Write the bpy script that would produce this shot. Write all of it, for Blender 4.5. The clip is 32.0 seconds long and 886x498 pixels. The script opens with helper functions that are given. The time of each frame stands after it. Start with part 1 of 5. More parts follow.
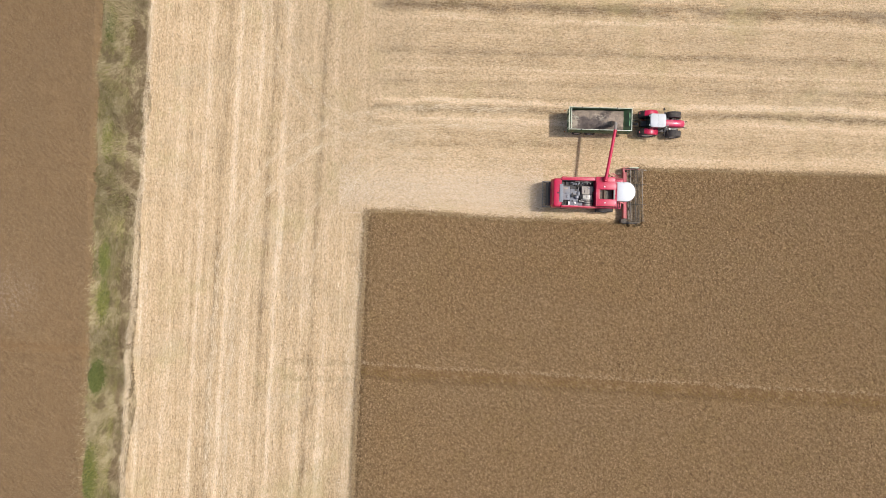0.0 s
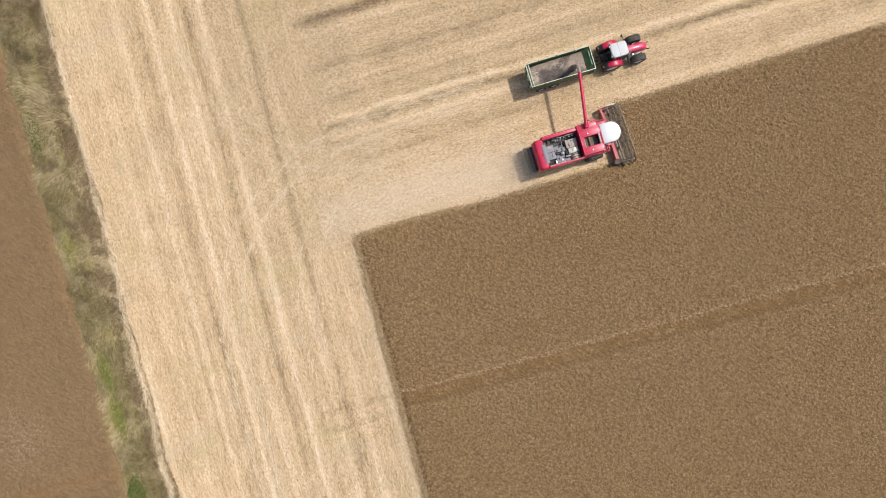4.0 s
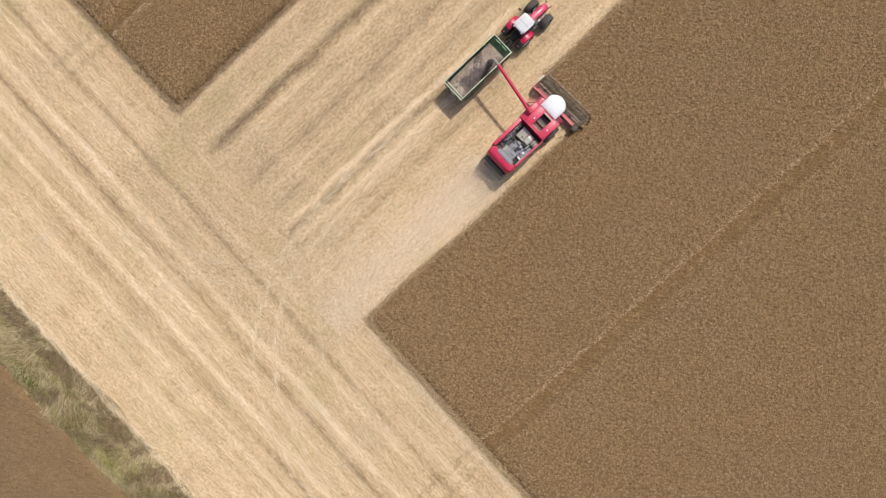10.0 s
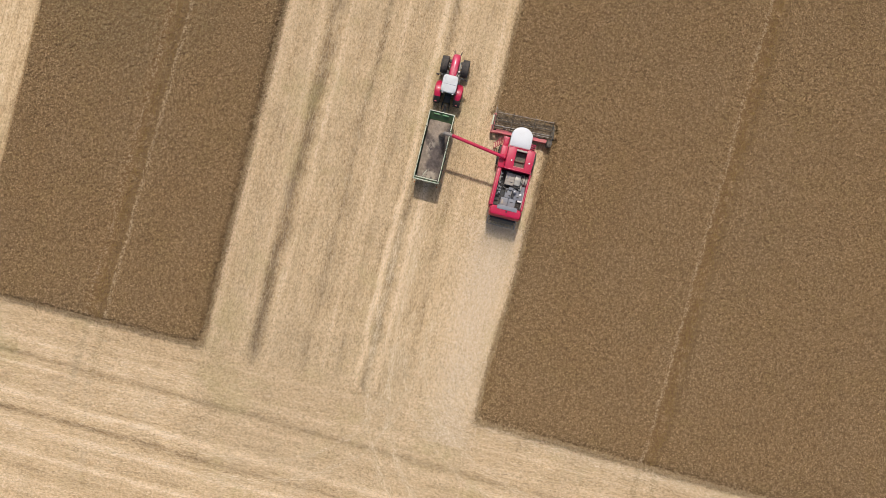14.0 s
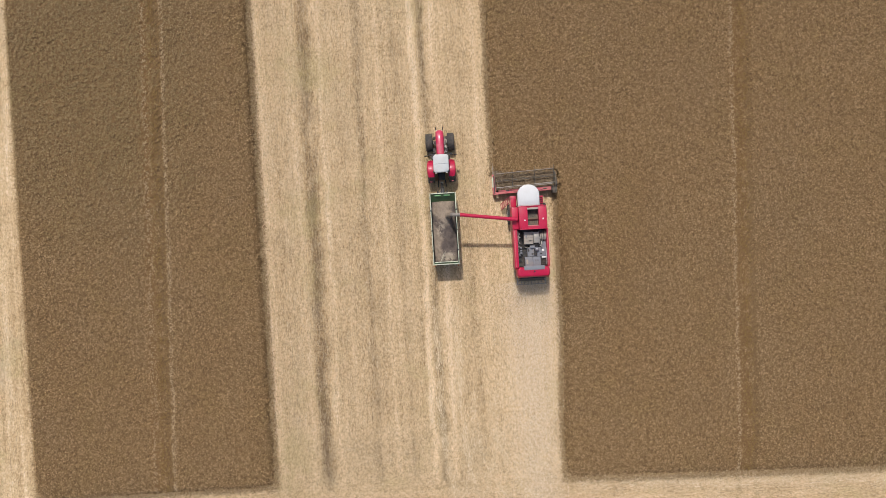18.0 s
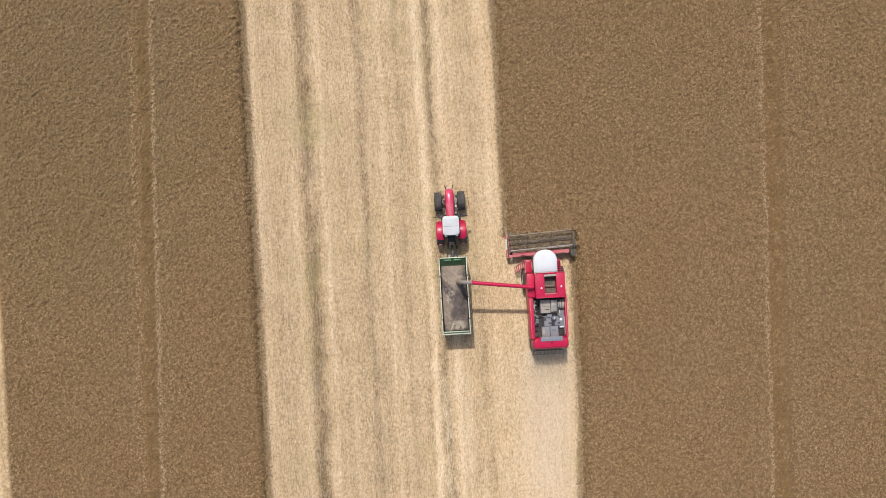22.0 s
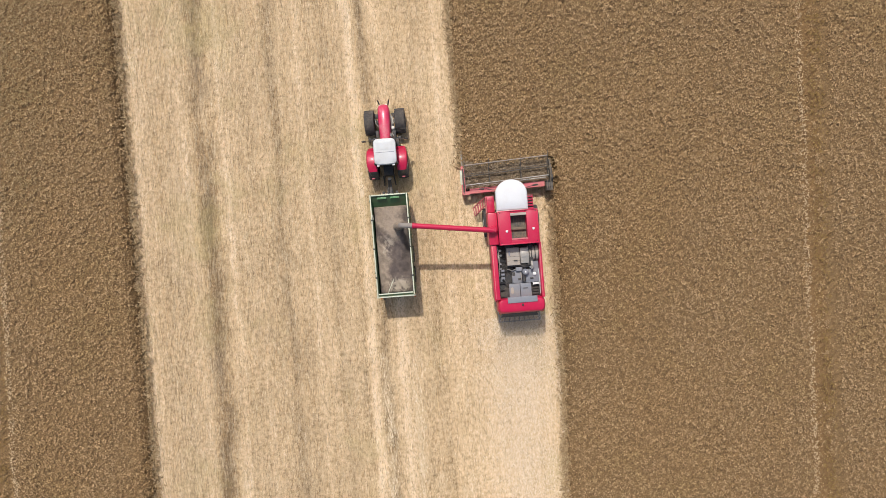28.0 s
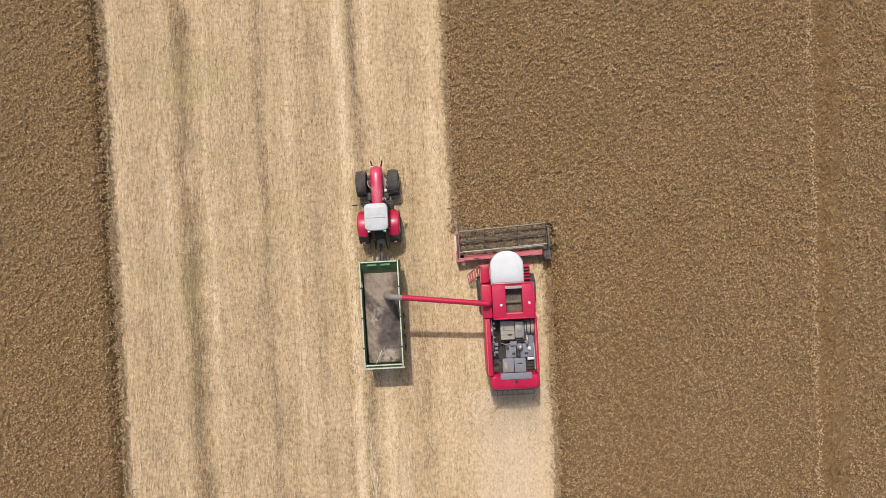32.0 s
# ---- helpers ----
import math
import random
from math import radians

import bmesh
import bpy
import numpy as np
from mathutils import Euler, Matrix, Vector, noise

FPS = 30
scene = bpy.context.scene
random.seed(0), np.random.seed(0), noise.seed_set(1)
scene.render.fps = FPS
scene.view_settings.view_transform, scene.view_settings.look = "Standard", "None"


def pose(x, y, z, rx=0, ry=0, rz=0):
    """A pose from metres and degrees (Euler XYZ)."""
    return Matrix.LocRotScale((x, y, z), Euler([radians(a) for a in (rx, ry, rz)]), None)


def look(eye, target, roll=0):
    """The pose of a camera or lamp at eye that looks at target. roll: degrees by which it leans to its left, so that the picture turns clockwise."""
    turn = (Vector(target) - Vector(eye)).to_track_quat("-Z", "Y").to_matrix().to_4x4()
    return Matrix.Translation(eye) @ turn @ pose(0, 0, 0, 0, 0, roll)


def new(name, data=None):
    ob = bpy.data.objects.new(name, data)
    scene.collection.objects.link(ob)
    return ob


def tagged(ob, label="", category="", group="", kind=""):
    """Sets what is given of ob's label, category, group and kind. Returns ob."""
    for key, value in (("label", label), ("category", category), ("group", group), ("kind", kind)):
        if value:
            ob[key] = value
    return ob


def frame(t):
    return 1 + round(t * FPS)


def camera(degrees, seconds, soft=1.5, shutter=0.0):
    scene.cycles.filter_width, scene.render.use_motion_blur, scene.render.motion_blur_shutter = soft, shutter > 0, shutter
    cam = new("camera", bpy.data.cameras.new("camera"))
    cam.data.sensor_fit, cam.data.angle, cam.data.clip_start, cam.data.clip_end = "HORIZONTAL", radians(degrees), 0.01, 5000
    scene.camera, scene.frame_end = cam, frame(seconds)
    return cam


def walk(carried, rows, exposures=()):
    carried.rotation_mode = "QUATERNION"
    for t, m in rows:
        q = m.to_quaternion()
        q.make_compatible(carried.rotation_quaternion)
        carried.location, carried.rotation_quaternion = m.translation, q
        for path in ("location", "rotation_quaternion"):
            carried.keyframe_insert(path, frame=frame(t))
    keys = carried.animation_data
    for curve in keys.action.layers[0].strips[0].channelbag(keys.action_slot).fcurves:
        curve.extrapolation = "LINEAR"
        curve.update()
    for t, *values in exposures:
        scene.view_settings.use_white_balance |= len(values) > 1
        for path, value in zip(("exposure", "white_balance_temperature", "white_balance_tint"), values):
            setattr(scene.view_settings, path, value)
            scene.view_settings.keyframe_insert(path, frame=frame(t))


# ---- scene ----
cam = camera(66.0, 32.0, soft=0.7)
# seconds, place in metres, turn in degrees
PATH = [
    (0.0, 6.900, -15.743, 70.634, 0.653, 0.239, 91.672),
    (0.5, 6.907, -15.779, 69.972, 0.666, 0.266, 87.918),
    (1.0, 6.939, -15.812, 69.291, 0.675, 0.302, 84.441),
    (1.5, 6.914, -15.859, 68.610, 0.710, 0.338, 81.343),
    (2.0, 6.892, -15.924, 68.005, 0.733, 0.334, 78.511),
    (2.5, 6.854, -16.007, 67.489, 0.737, 0.276, 75.723),
    (3.0, 6.850, -16.133, 67.121, 0.715, 0.186, 74.932),
    (3.5, 6.789, -16.263, 66.872, 0.713, 0.078, 74.596),
    (5.5, 6.388, -16.896, 66.008, 0.495, -0.285, 66.954),
    (6.0, 6.198, -16.874, 65.806, 0.355, -0.313, 64.832),
    (6.5, 5.949, -16.820, 65.615, 0.226, -0.308, 62.803),
    (7.0, 5.678, -16.690, 65.445, 0.102, -0.301, 60.675),
    (7.5, 5.376, -16.497, 65.274, -0.032, -0.280, 58.682),
    (8.0, 4.952, -16.190, 65.113, -0.156, -0.247, 56.554),
    (8.5, 4.461, -15.786, 64.965, -0.328, -0.197, 54.768),
    (9.0, 3.746, -15.207, 64.802, -0.492, -0.139, 52.651),
    (9.5, 2.866, -14.518, 64.638, -0.664, -0.094, 49.913),
    (10.0, 1.828, -13.739, 64.462, -0.774, -0.050, 46.629),
    (10.5, 0.863, -13.013, 64.298, -0.823, -0.017, 43.469),
    (11.0, -0.157, -12.315, 64.059, -0.746, 0.023, 39.892),
    (11.5, -0.964, -11.770, 63.902, -0.637, 0.057, 36.646),
    (12.0, -1.715, -11.238, 63.793, -0.463, 0.117, 32.954),
    (12.5, -2.335, -10.761, 63.666, -0.315, 0.163, 29.232),
    (13.0, -2.932, -10.235, 63.554, -0.190, 0.258, 24.887),
    (13.5, -3.410, -9.722, 63.460, -0.153, 0.347, 20.512),
    (14.0, -3.895, -9.107, 63.333, -0.128, 0.461, 13.904),
    (14.5, -4.346, -8.422, 63.208, -0.143, 0.546, 7.832),
    (16.5, -6.284, -3.544, 62.491, -0.603, 0.475, -3.414),
    (17.0, -6.556, -2.692, 62.475, -0.630, 0.480, -3.378),
    (17.5, -6.775, -2.114, 62.447, -0.626, 0.487, -3.342),
    (18.0, -6.994, -1.849, 62.308, -0.633, 0.484, -3.323),
    (18.5, -7.165, -1.640, 61.976, -0.584, 0.453, -3.251),
    (19.0, -7.284, -1.642, 61.517, -0.557, 0.436, -3.210),
    (19.5, -7.351, -1.115, 60.891, -0.426, 0.468, -3.199),
    (20.0, -7.338, -0.241, 60.202, -0.292, 0.513, -3.159),
    (20.5, -7.290, 0.836, 59.629, -0.115, 0.590, -3.128),
    (21.0, -7.284, 1.703, 59.201, -0.013, 0.694, -3.111),
    (21.5, -7.231, 2.450, 58.759, 0.079, 0.784, -3.141),
    (22.0, -7.215, 2.942, 58.091, 0.150, 0.854, -3.287),
    (22.5, -7.167, 3.249, 57.260, 0.182, 0.904, -3.392),
    (23.0, -7.098, 3.416, 56.329, 0.173, 0.956, -3.563),
    (23.5, -6.933, 3.415, 55.042, 0.100, 0.987, -3.763),
    (24.0, -6.696, 3.276, 53.692, -0.036, 0.983, -4.027),
    (24.5, -6.369, 3.037, 52.287, -0.207, 0.935, -4.251),
    (25.0, -6.015, 2.745, 50.942, -0.422, 0.868, -4.417),
    (25.5, -5.625, 2.390, 49.573, -0.648, 0.764, -4.636),
    (27.5, -4.159, -0.236, 45.145, -0.531, 0.500, -4.501),
    (28.0, -3.911, -0.495, 44.132, -0.965, 0.386, -4.565),
    (28.5, -3.687, -0.567, 43.220, -1.266, 0.278, -4.532),
    (29.0, -3.506, -0.343, 42.612, -1.291, 0.213, -4.443),
    (29.5, -3.360, 0.160, 42.365, -1.032, 0.218, -4.311),
    (30.0, -3.220, 0.770, 42.287, -0.726, 0.244, -4.185),
    (30.5, -3.110, 1.422, 42.270, -0.437, 0.312, -3.942),
    (31.0, -3.054, 2.005, 42.275, -0.301, 0.417, -3.581),
    (31.5, -3.037, 2.569, 42.278, -0.215, 0.550, -3.295),
    (32.0, -3.029, 3.059, 42.289, -0.242, 0.686, -3.188),
]
walk(cam, [(t, pose(x, y, z, rx, ry, rz)) for t, x, y, z, rx, ry, rz in PATH],
     [(0, -0.04, 6450, 10), (6, -0.07, 6500, 10), (10, -0.12, 6550, 10), (13, -0.24, 6700, 10), (15, -0.32, 6650, 10), (18, -0.33, 6600, 10), (21, -0.18, 6450, 10), (24, -0.07, 6450, 10),
      (28, -0.09, 6600, 10), (32, -0.20, 6700, 10)])

# ---- light ----
SUN_EL, SUN_AZ = radians(58.5), radians(-10.0)      # azimuth from +y, towards +x
world = bpy.data.worlds.new("world")
scene.world = world
world.use_nodes = True
wn = world.node_tree.nodes
sky = wn.new("ShaderNodeTexSky")
sky.sky_type, sky.sun_disc = "NISHITA", False
sky.sun_elevation, sky.sun_rotation = SUN_EL, SUN_AZ
sky.air_density, sky.dust_density, sky.ozone_density = 1.0, 3.0, 0.5
wn["Background"].inputs["Strength"].default_value = 0.155
world.node_tree.links.new(sky.outputs["Color"], wn["Background"].inputs["Color"])
sun = new("sun", bpy.data.lights.new("sun", "SUN"))
sun.data.energy, sun.data.angle, sun.data.color = 3.2, radians(0.6), (1.0, 0.975, 0.955)
sun_to = Vector((math.sin(SUN_AZ) * math.cos(SUN_EL), math.cos(SUN_AZ) * math.cos(SUN_EL), math.sin(SUN_EL)))
sun.matrix_world = look(sun_to * 100, (0, 0, 0))


# ---- materials ----
class Tree:
    """A node material; add() makes a node and links or sets its inputs."""

    def __init__(self, name, rough=0.8, metal=0.0, spec=0.5):
        self.m = bpy.data.materials.new(name)
        self.m.use_nodes = True
        self.nodes, self.links = self.m.node_tree.nodes, self.m.node_tree.links
        self.bsdf = self.nodes["Principled BSDF"]
        self.put(self.bsdf, {"Roughness": rough, "Metallic": metal, "Specular IOR Level": spec})
        self.pos = self.nodes.new("ShaderNodeNewGeometry").outputs["Position"]

    def put(self, node, values):
        for k, v in values.items():
            if isinstance(v, bpy.types.NodeSocket):
                self.links.new(v, node.inputs[k])
            else:
                node.inputs[k].default_value = v

    def add(self, kind, values=None, out=0, operation=None, interpolation_type=None):
        node = self.nodes.new("ShaderNode" + kind)
        if operation:
            node.operation = operation
        if interpolation_type:
            node.interpolation_type = interpolation_type
        self.put(node, values or {})
        return node.outputs[out]

    def math(self, op, a, b=0.0, c=0.0):
        return self.add("Math", {0: a, 1: b, 2: c}, operation=op)

    def noise(self, scale, detail=3.0, rough=0.6, stretch=None, vec=None):
        v = self.pos if vec is None else vec
        if stretch:
            v = self.add("VectorMath", {0: v, 1: stretch}, operation="MULTIPLY")
        return self.add("TexNoise", {"Vector": v, "Scale": scale, "Detail": detail, "Roughness": rough})

    def ramp(self, fac, stops):
        node = self.nodes.new("ShaderNodeValToRGB")
        els = node.color_ramp.elements
        while len(els) < len(stops):
            els.new(0.5)
        for e, (p, col) in zip(els, stops):
            e.position = p
            e.color = (*col, 1) if isinstance(col, tuple) else (col, col, col, 1)
        self.links.new(fac, node.inputs["Fac"])
        return node.outputs["Color"]

    def mix(self, fac, a, b, how="MIX"):
        node = self.nodes.new("ShaderNodeMix")
        node.data_type, node.blend_type = "RGBA", how
        for i, v in ((0, fac), (6, a), (7, b)):
            if isinstance(v, bpy.types.NodeSocket):
                self.links.new(v, node.inputs[i])
            else:
                node.inputs[i].default_value = (*v, 1) if isinstance(v, tuple) else v
        return node.outputs[2]

    def sep(self):
        node = self.nodes.new("ShaderNodeSeparateXYZ")
        self.links.new(self.pos, node.inputs[0])
        return node.outputs[0], node.outputs[1], node.outputs[2]

    def smooth(self, v, lo, hi):
        return self.add("MapRange", {"Value": v, "From Min": lo, "From Max": hi}, interpolation_type="SMOOTHSTEP")

    def done(self, colour, bump=None, strength=0.4, dist=0.05, rough=None):
        self.put(self.bsdf, {"Base Color": colour})
        if rough is not None:
            self.put(self.bsdf, {"Roughness": rough})
        if bump is not None:
            b = self.add("Bump", {"Height": bump, "Strength": strength, "Distance": dist})
            self.put(self.bsdf, {"Normal": b})
        return self.m


def field_bands(t):
    """Bleached and worn bands of the cut field, 0 worn to 1 bleached: along the strips, across them on the headland."""
    x, y, z = t.sep()
    wob = t.math("SUBTRACT", t.noise(0.16, 3.0), 0.5)
    wob2 = t.math("SUBTRACT", t.noise(0.7, 2.0), 0.5)
    off = t.math("ADD", t.math("MULTIPLY", wob, 1.2), t.math("MULTIPLY", wob2, 0.5))
    edge = t.math("ADD", y, t.math("MULTIPLY", wob2, 5.0))
    upper = t.smooth(edge, -24.6, -22.6)                     # 1 on the strips, 0 on the headland
    fx = t.math("DIVIDE", t.math("ADD", t.math("ADD", x, off), 26.0), 30.0)
    fy = t.math("DIVIDE", t.math("ADD", t.math("ADD", t.math("ADD", y, t.math("MULTIPLY", x, 0.025)), t.math("MULTIPLY", off, 0.55)), 50.0), 30.0)

    def stops(lines, lo, span):
        pts = [(0.0, 0.5)]
        for at, half, val in lines:
            p = (at - lo) / span
            pts += [(p - half / span, 0.5), (p, val), (p + half / span, 0.5)]
        pts.append((1.0, 0.5))
        return sorted((min(max(p, 0.0), 1.0), v) for p, v in pts)

    bx = t.ramp(fx, stops([(-23.5, 0.6, 0.72), (-20.4, 0.4, 0.68), (-19.2, 1.0, 0.08), (-17.9, 0.45, 0.78), (-14.4, 0.7, 0.29), (-12.6, 0.4, 0.66),
                           (-11.2, 0.6, 0.34), (-9.35, 0.4, 1.05), (-8.45, 0.5, 0.16), (-7.4, 0.45, 0.82)], -26.0, 30.0))
    late = t.ramp(fx, [(0.0, 0.5), (0.66, 0.5), (0.69, 0.42), (0.715, 0.5), (0.74, 0.66), (0.765, 0.55), (0.80, 0.68), (0.85, 0.60), (1.0, 0.64)])
    bx = t.mix(1.0, t.mix(1.0, bx, late, "ADD"), (0.5, 0.5, 0.5), "SUBTRACT")
    by = t.ramp(fy, stops([(-44.0, 0.5, 0.66), (-41.1, 0.45, 0.68), (-39.4, 0.6, 0.32), (-38.1, 0.45, 0.85), (-35.9, 0.6, 0.72),
                           (-34.4, 0.5, 0.26), (-33.0, 0.5, 0.92), (-30.2, 0.4, 0.68), (-29.2, 0.45, 0.25), (-27.8, 0.5, 0.68)], -50.0, 30.0))
    band = t.mix(upper, by, bx)
    uneven = t.math("ADD", t.math("MULTIPLY", t.noise(0.13, 4.0, 0.65), 1.9), 0.0)
    band = t.math("ADD", t.math("MULTIPLY", t.math("SUBTRACT", band, 0.5), uneven), 0.5)
    return band, upper, wob2


def stubble_material():
    """Cut straw: streaks along the passes, across them on the headland, with worn and bare bands."""
    t = Tree("stubble", 0.95, spec=0.15)
    x, y, z = t.sep()
    band, upper, wob2 = field_bands(t)
    sx = t.noise(1.0, 3.0, 0.7, (8.5, 1.5, 1.0))           # stalks along y
    sy = t.noise(1.0, 3.0, 0.7, (1.5, 8.5, 1.0))           # stalks along x
    sway = t.add("VectorMath", {0: t.pos, 1: t.add("CombineXYZ", {0: t.math("MULTIPLY", wob2, 1.3), 1: t.math("MULTIPLY", wob2, 1.3), 2: 0.0})}, operation="ADD")
    gap = t.mix(upper, t.noise(1.0, 3.0, 0.65, (3.4, 22.0, 1.0), sway), t.noise(1.0, 3.0, 0.65, (22.0, 3.0, 1.0), sway))
    lines = t.mix(upper, sy, sx)
    lx = t.noise(1.0, 2.0, 0.5, (1.6, 0.05, 1.0))
    ly = t.noise(1.0, 2.0, 0.5, (0.05, 1.6, 1.0))
    rows = t.mix(upper, ly, lx)
    patch = t.noise(0.35, 4.0, 0.65)
    fine = t.noise(14.0, 2.0, 0.7)
    lump = t.noise(4.2, 2.0, 0.7)
    v = t.math("ADD", t.math("MULTIPLY", t.math("SUBTRACT", band, 0.5), 1.4), t.math("MULTIPLY", t.math("SUBTRACT", rows, 0.5), 1.0))
    v = t.math("ADD", v, t.math("MULTIPLY", t.math("SUBTRACT", lump, 0.5), 1.0))
    v = t.math("ADD", v, t.math("MULTIPLY", t.math("SUBTRACT", patch, 0.5), 0.6))
    v = t.math("ADD", t.math("ADD", v, t.math("MULTIPLY", t.math("SUBTRACT", lines, 0.5), 1.0)), 0.55)
    v = t.math("ADD", v, t.math("MULTIPLY", t.math("SUBTRACT", fine, 0.5), 0.5))
    v = t.math("ADD", v, t.math("MULTIPLY", t.math("SUBTRACT", 1.0, upper), 0.07))
    col = t.ramp(v, [(0.0, (0.19, 0.122, 0.064)), (0.26, (0.38, 0.258, 0.135)), (0.5, (0.565, 0.402, 0.224)), (0.75, (0.68, 0.508, 0.31)), (1.0, (0.80, 0.645, 0.45))])
    col = t.mix(t.math("MULTIPLY", t.smooth(gap, 0.55, 0.60), 0.6), col, (0.22, 0.148, 0.075))
    ruts = None
    for c, lo in ((18.2, -33.5), (19.9, -33.5), (-35.0, -31.0), (-33.4, -31.0)):
        d = t.math("ABSOLUTE", t.math("SUBTRACT", t.math("ADD", x, t.math("MULTIPLY", wob2, 0.7)), c))
        a = t.math("MULTIPLY", t.smooth(d, 0.5, 0.15), t.smooth(t.math("ADD", y, t.math("MULTIPLY", wob2, 3.0)), lo, lo + 2.5))
        ruts = a if ruts is None else t.math("MAXIMUM", ruts, a)
    ruts = t.math("MULTIPLY", t.math("MULTIPLY", ruts, t.smooth(y, -23.0, -25.0)), t.smooth(t.noise(1.4, 3.0, 0.65), 0.40, 0.56))
    col = t.mix(t.math("MULTIPLY", ruts, 0.6), col, (0.27, 0.19, 0.085))
    green = t.math("MULTIPLY", t.smooth(t.noise(0.12, 5.0, 0.7), 0.52, 0.68), 0.4)
    col = t.mix(green, col, (0.43, 0.365, 0.165))
    grey = t.math("MULTIPLY", t.smooth(t.noise(0.22, 4.0, 0.7, (1.0, 0.35, 1.0)), 0.5, 0.7), 0.35)
    col = t.mix(grey, col, (0.50, 0.41, 0.29))
    turf = t.ramp(t.noise(1.3, 5.0, 0.75), [(0.25, (0.10, 0.066, 0.033)), (0.5, (0.19, 0.132, 0.068)), (0.75, (0.33, 0.25, 0.135))])
    turf = t.mix(t.smooth(t.noise(0.25, 4.0, 0.7), 0.45, 0.65), turf, (0.22, 0.20, 0.075))
    col = t.mix(t.smooth(t.math("ADD", t.math("ADD", y, t.math("MULTIPLY", x, 0.025)), t.math("MULTIPLY", wob2, 0.4)), -47.5, -47.9), col, turf)
    return t.done(col, t.math("ADD", lines, t.math("MULTIPLY", fine, 0.5)), 0.55, 0.06)


def crop_material(name, pale, dark, red):
    """Ripe standing crop: seed heads with shaded gaps painted in dark, paler and redder patches."""
    t = Tree(name, 0.95, spec=0.1)
    x, y, z = t.sep()
    x = t.math("SUBTRACT", x, t.math("MULTIPLY", y, 0.03))
    fine = t.noise(13.0, 3.0, 0.75)
    mid = t.noise(1.1, 4.0, 0.7)
    large = t.noise(0.07, 4.0, 0.65)
    patch = t.noise(0.2, 3.0, 0.6, (1.0, 0.5, 1.0))
    v = t.math("ADD", t.math("MULTIPLY", t.math("SUBTRACT", fine, 0.5), 2.2), t.math("MULTIPLY", t.math("SUBTRACT", mid, 0.5), 0.45))
    v = t.math("ADD", v, 0.5)
    col = t.ramp(v, [(0.1, dark), (0.5, pale), (0.9, tuple(min(1.0, c * 1.75) for c in pale))])
    grey = (pale[0] * 1.0, pale[1] * 1.02, pale[2] * 1.06)
    col = t.mix(t.math("MULTIPLY", t.smooth(large, 0.42, 0.68), 0.7), col, t.mix(fine, tuple(c * 0.5 for c in grey), tuple(c * 1.5 for c in grey)))
    near = None
    for c in (19.2, -33.9):
        d = t.math("ABSOLUTE", t.math("SUBTRACT", t.math("ADD", x, t.math("MULTIPLY", mid, 0.9)), c + 0.45))
        w = t.math("SUBTRACT", 1.0, t.smooth(d, 0.3, 1.0))
        near = w if near is None else t.math("MAXIMUM", near, w)
    near = t.math("MAXIMUM", near, t.math("MULTIPLY", t.smooth(patch, 0.6, 0.75), 0.5))
    col = t.mix(t.math("MULTIPLY", near, 0.5), col, t.mix(fine, tuple(c * 0.55 for c in red), tuple(c * 1.5 for c in red)))
    return t.done(col, fine, 0.5, 0.08)


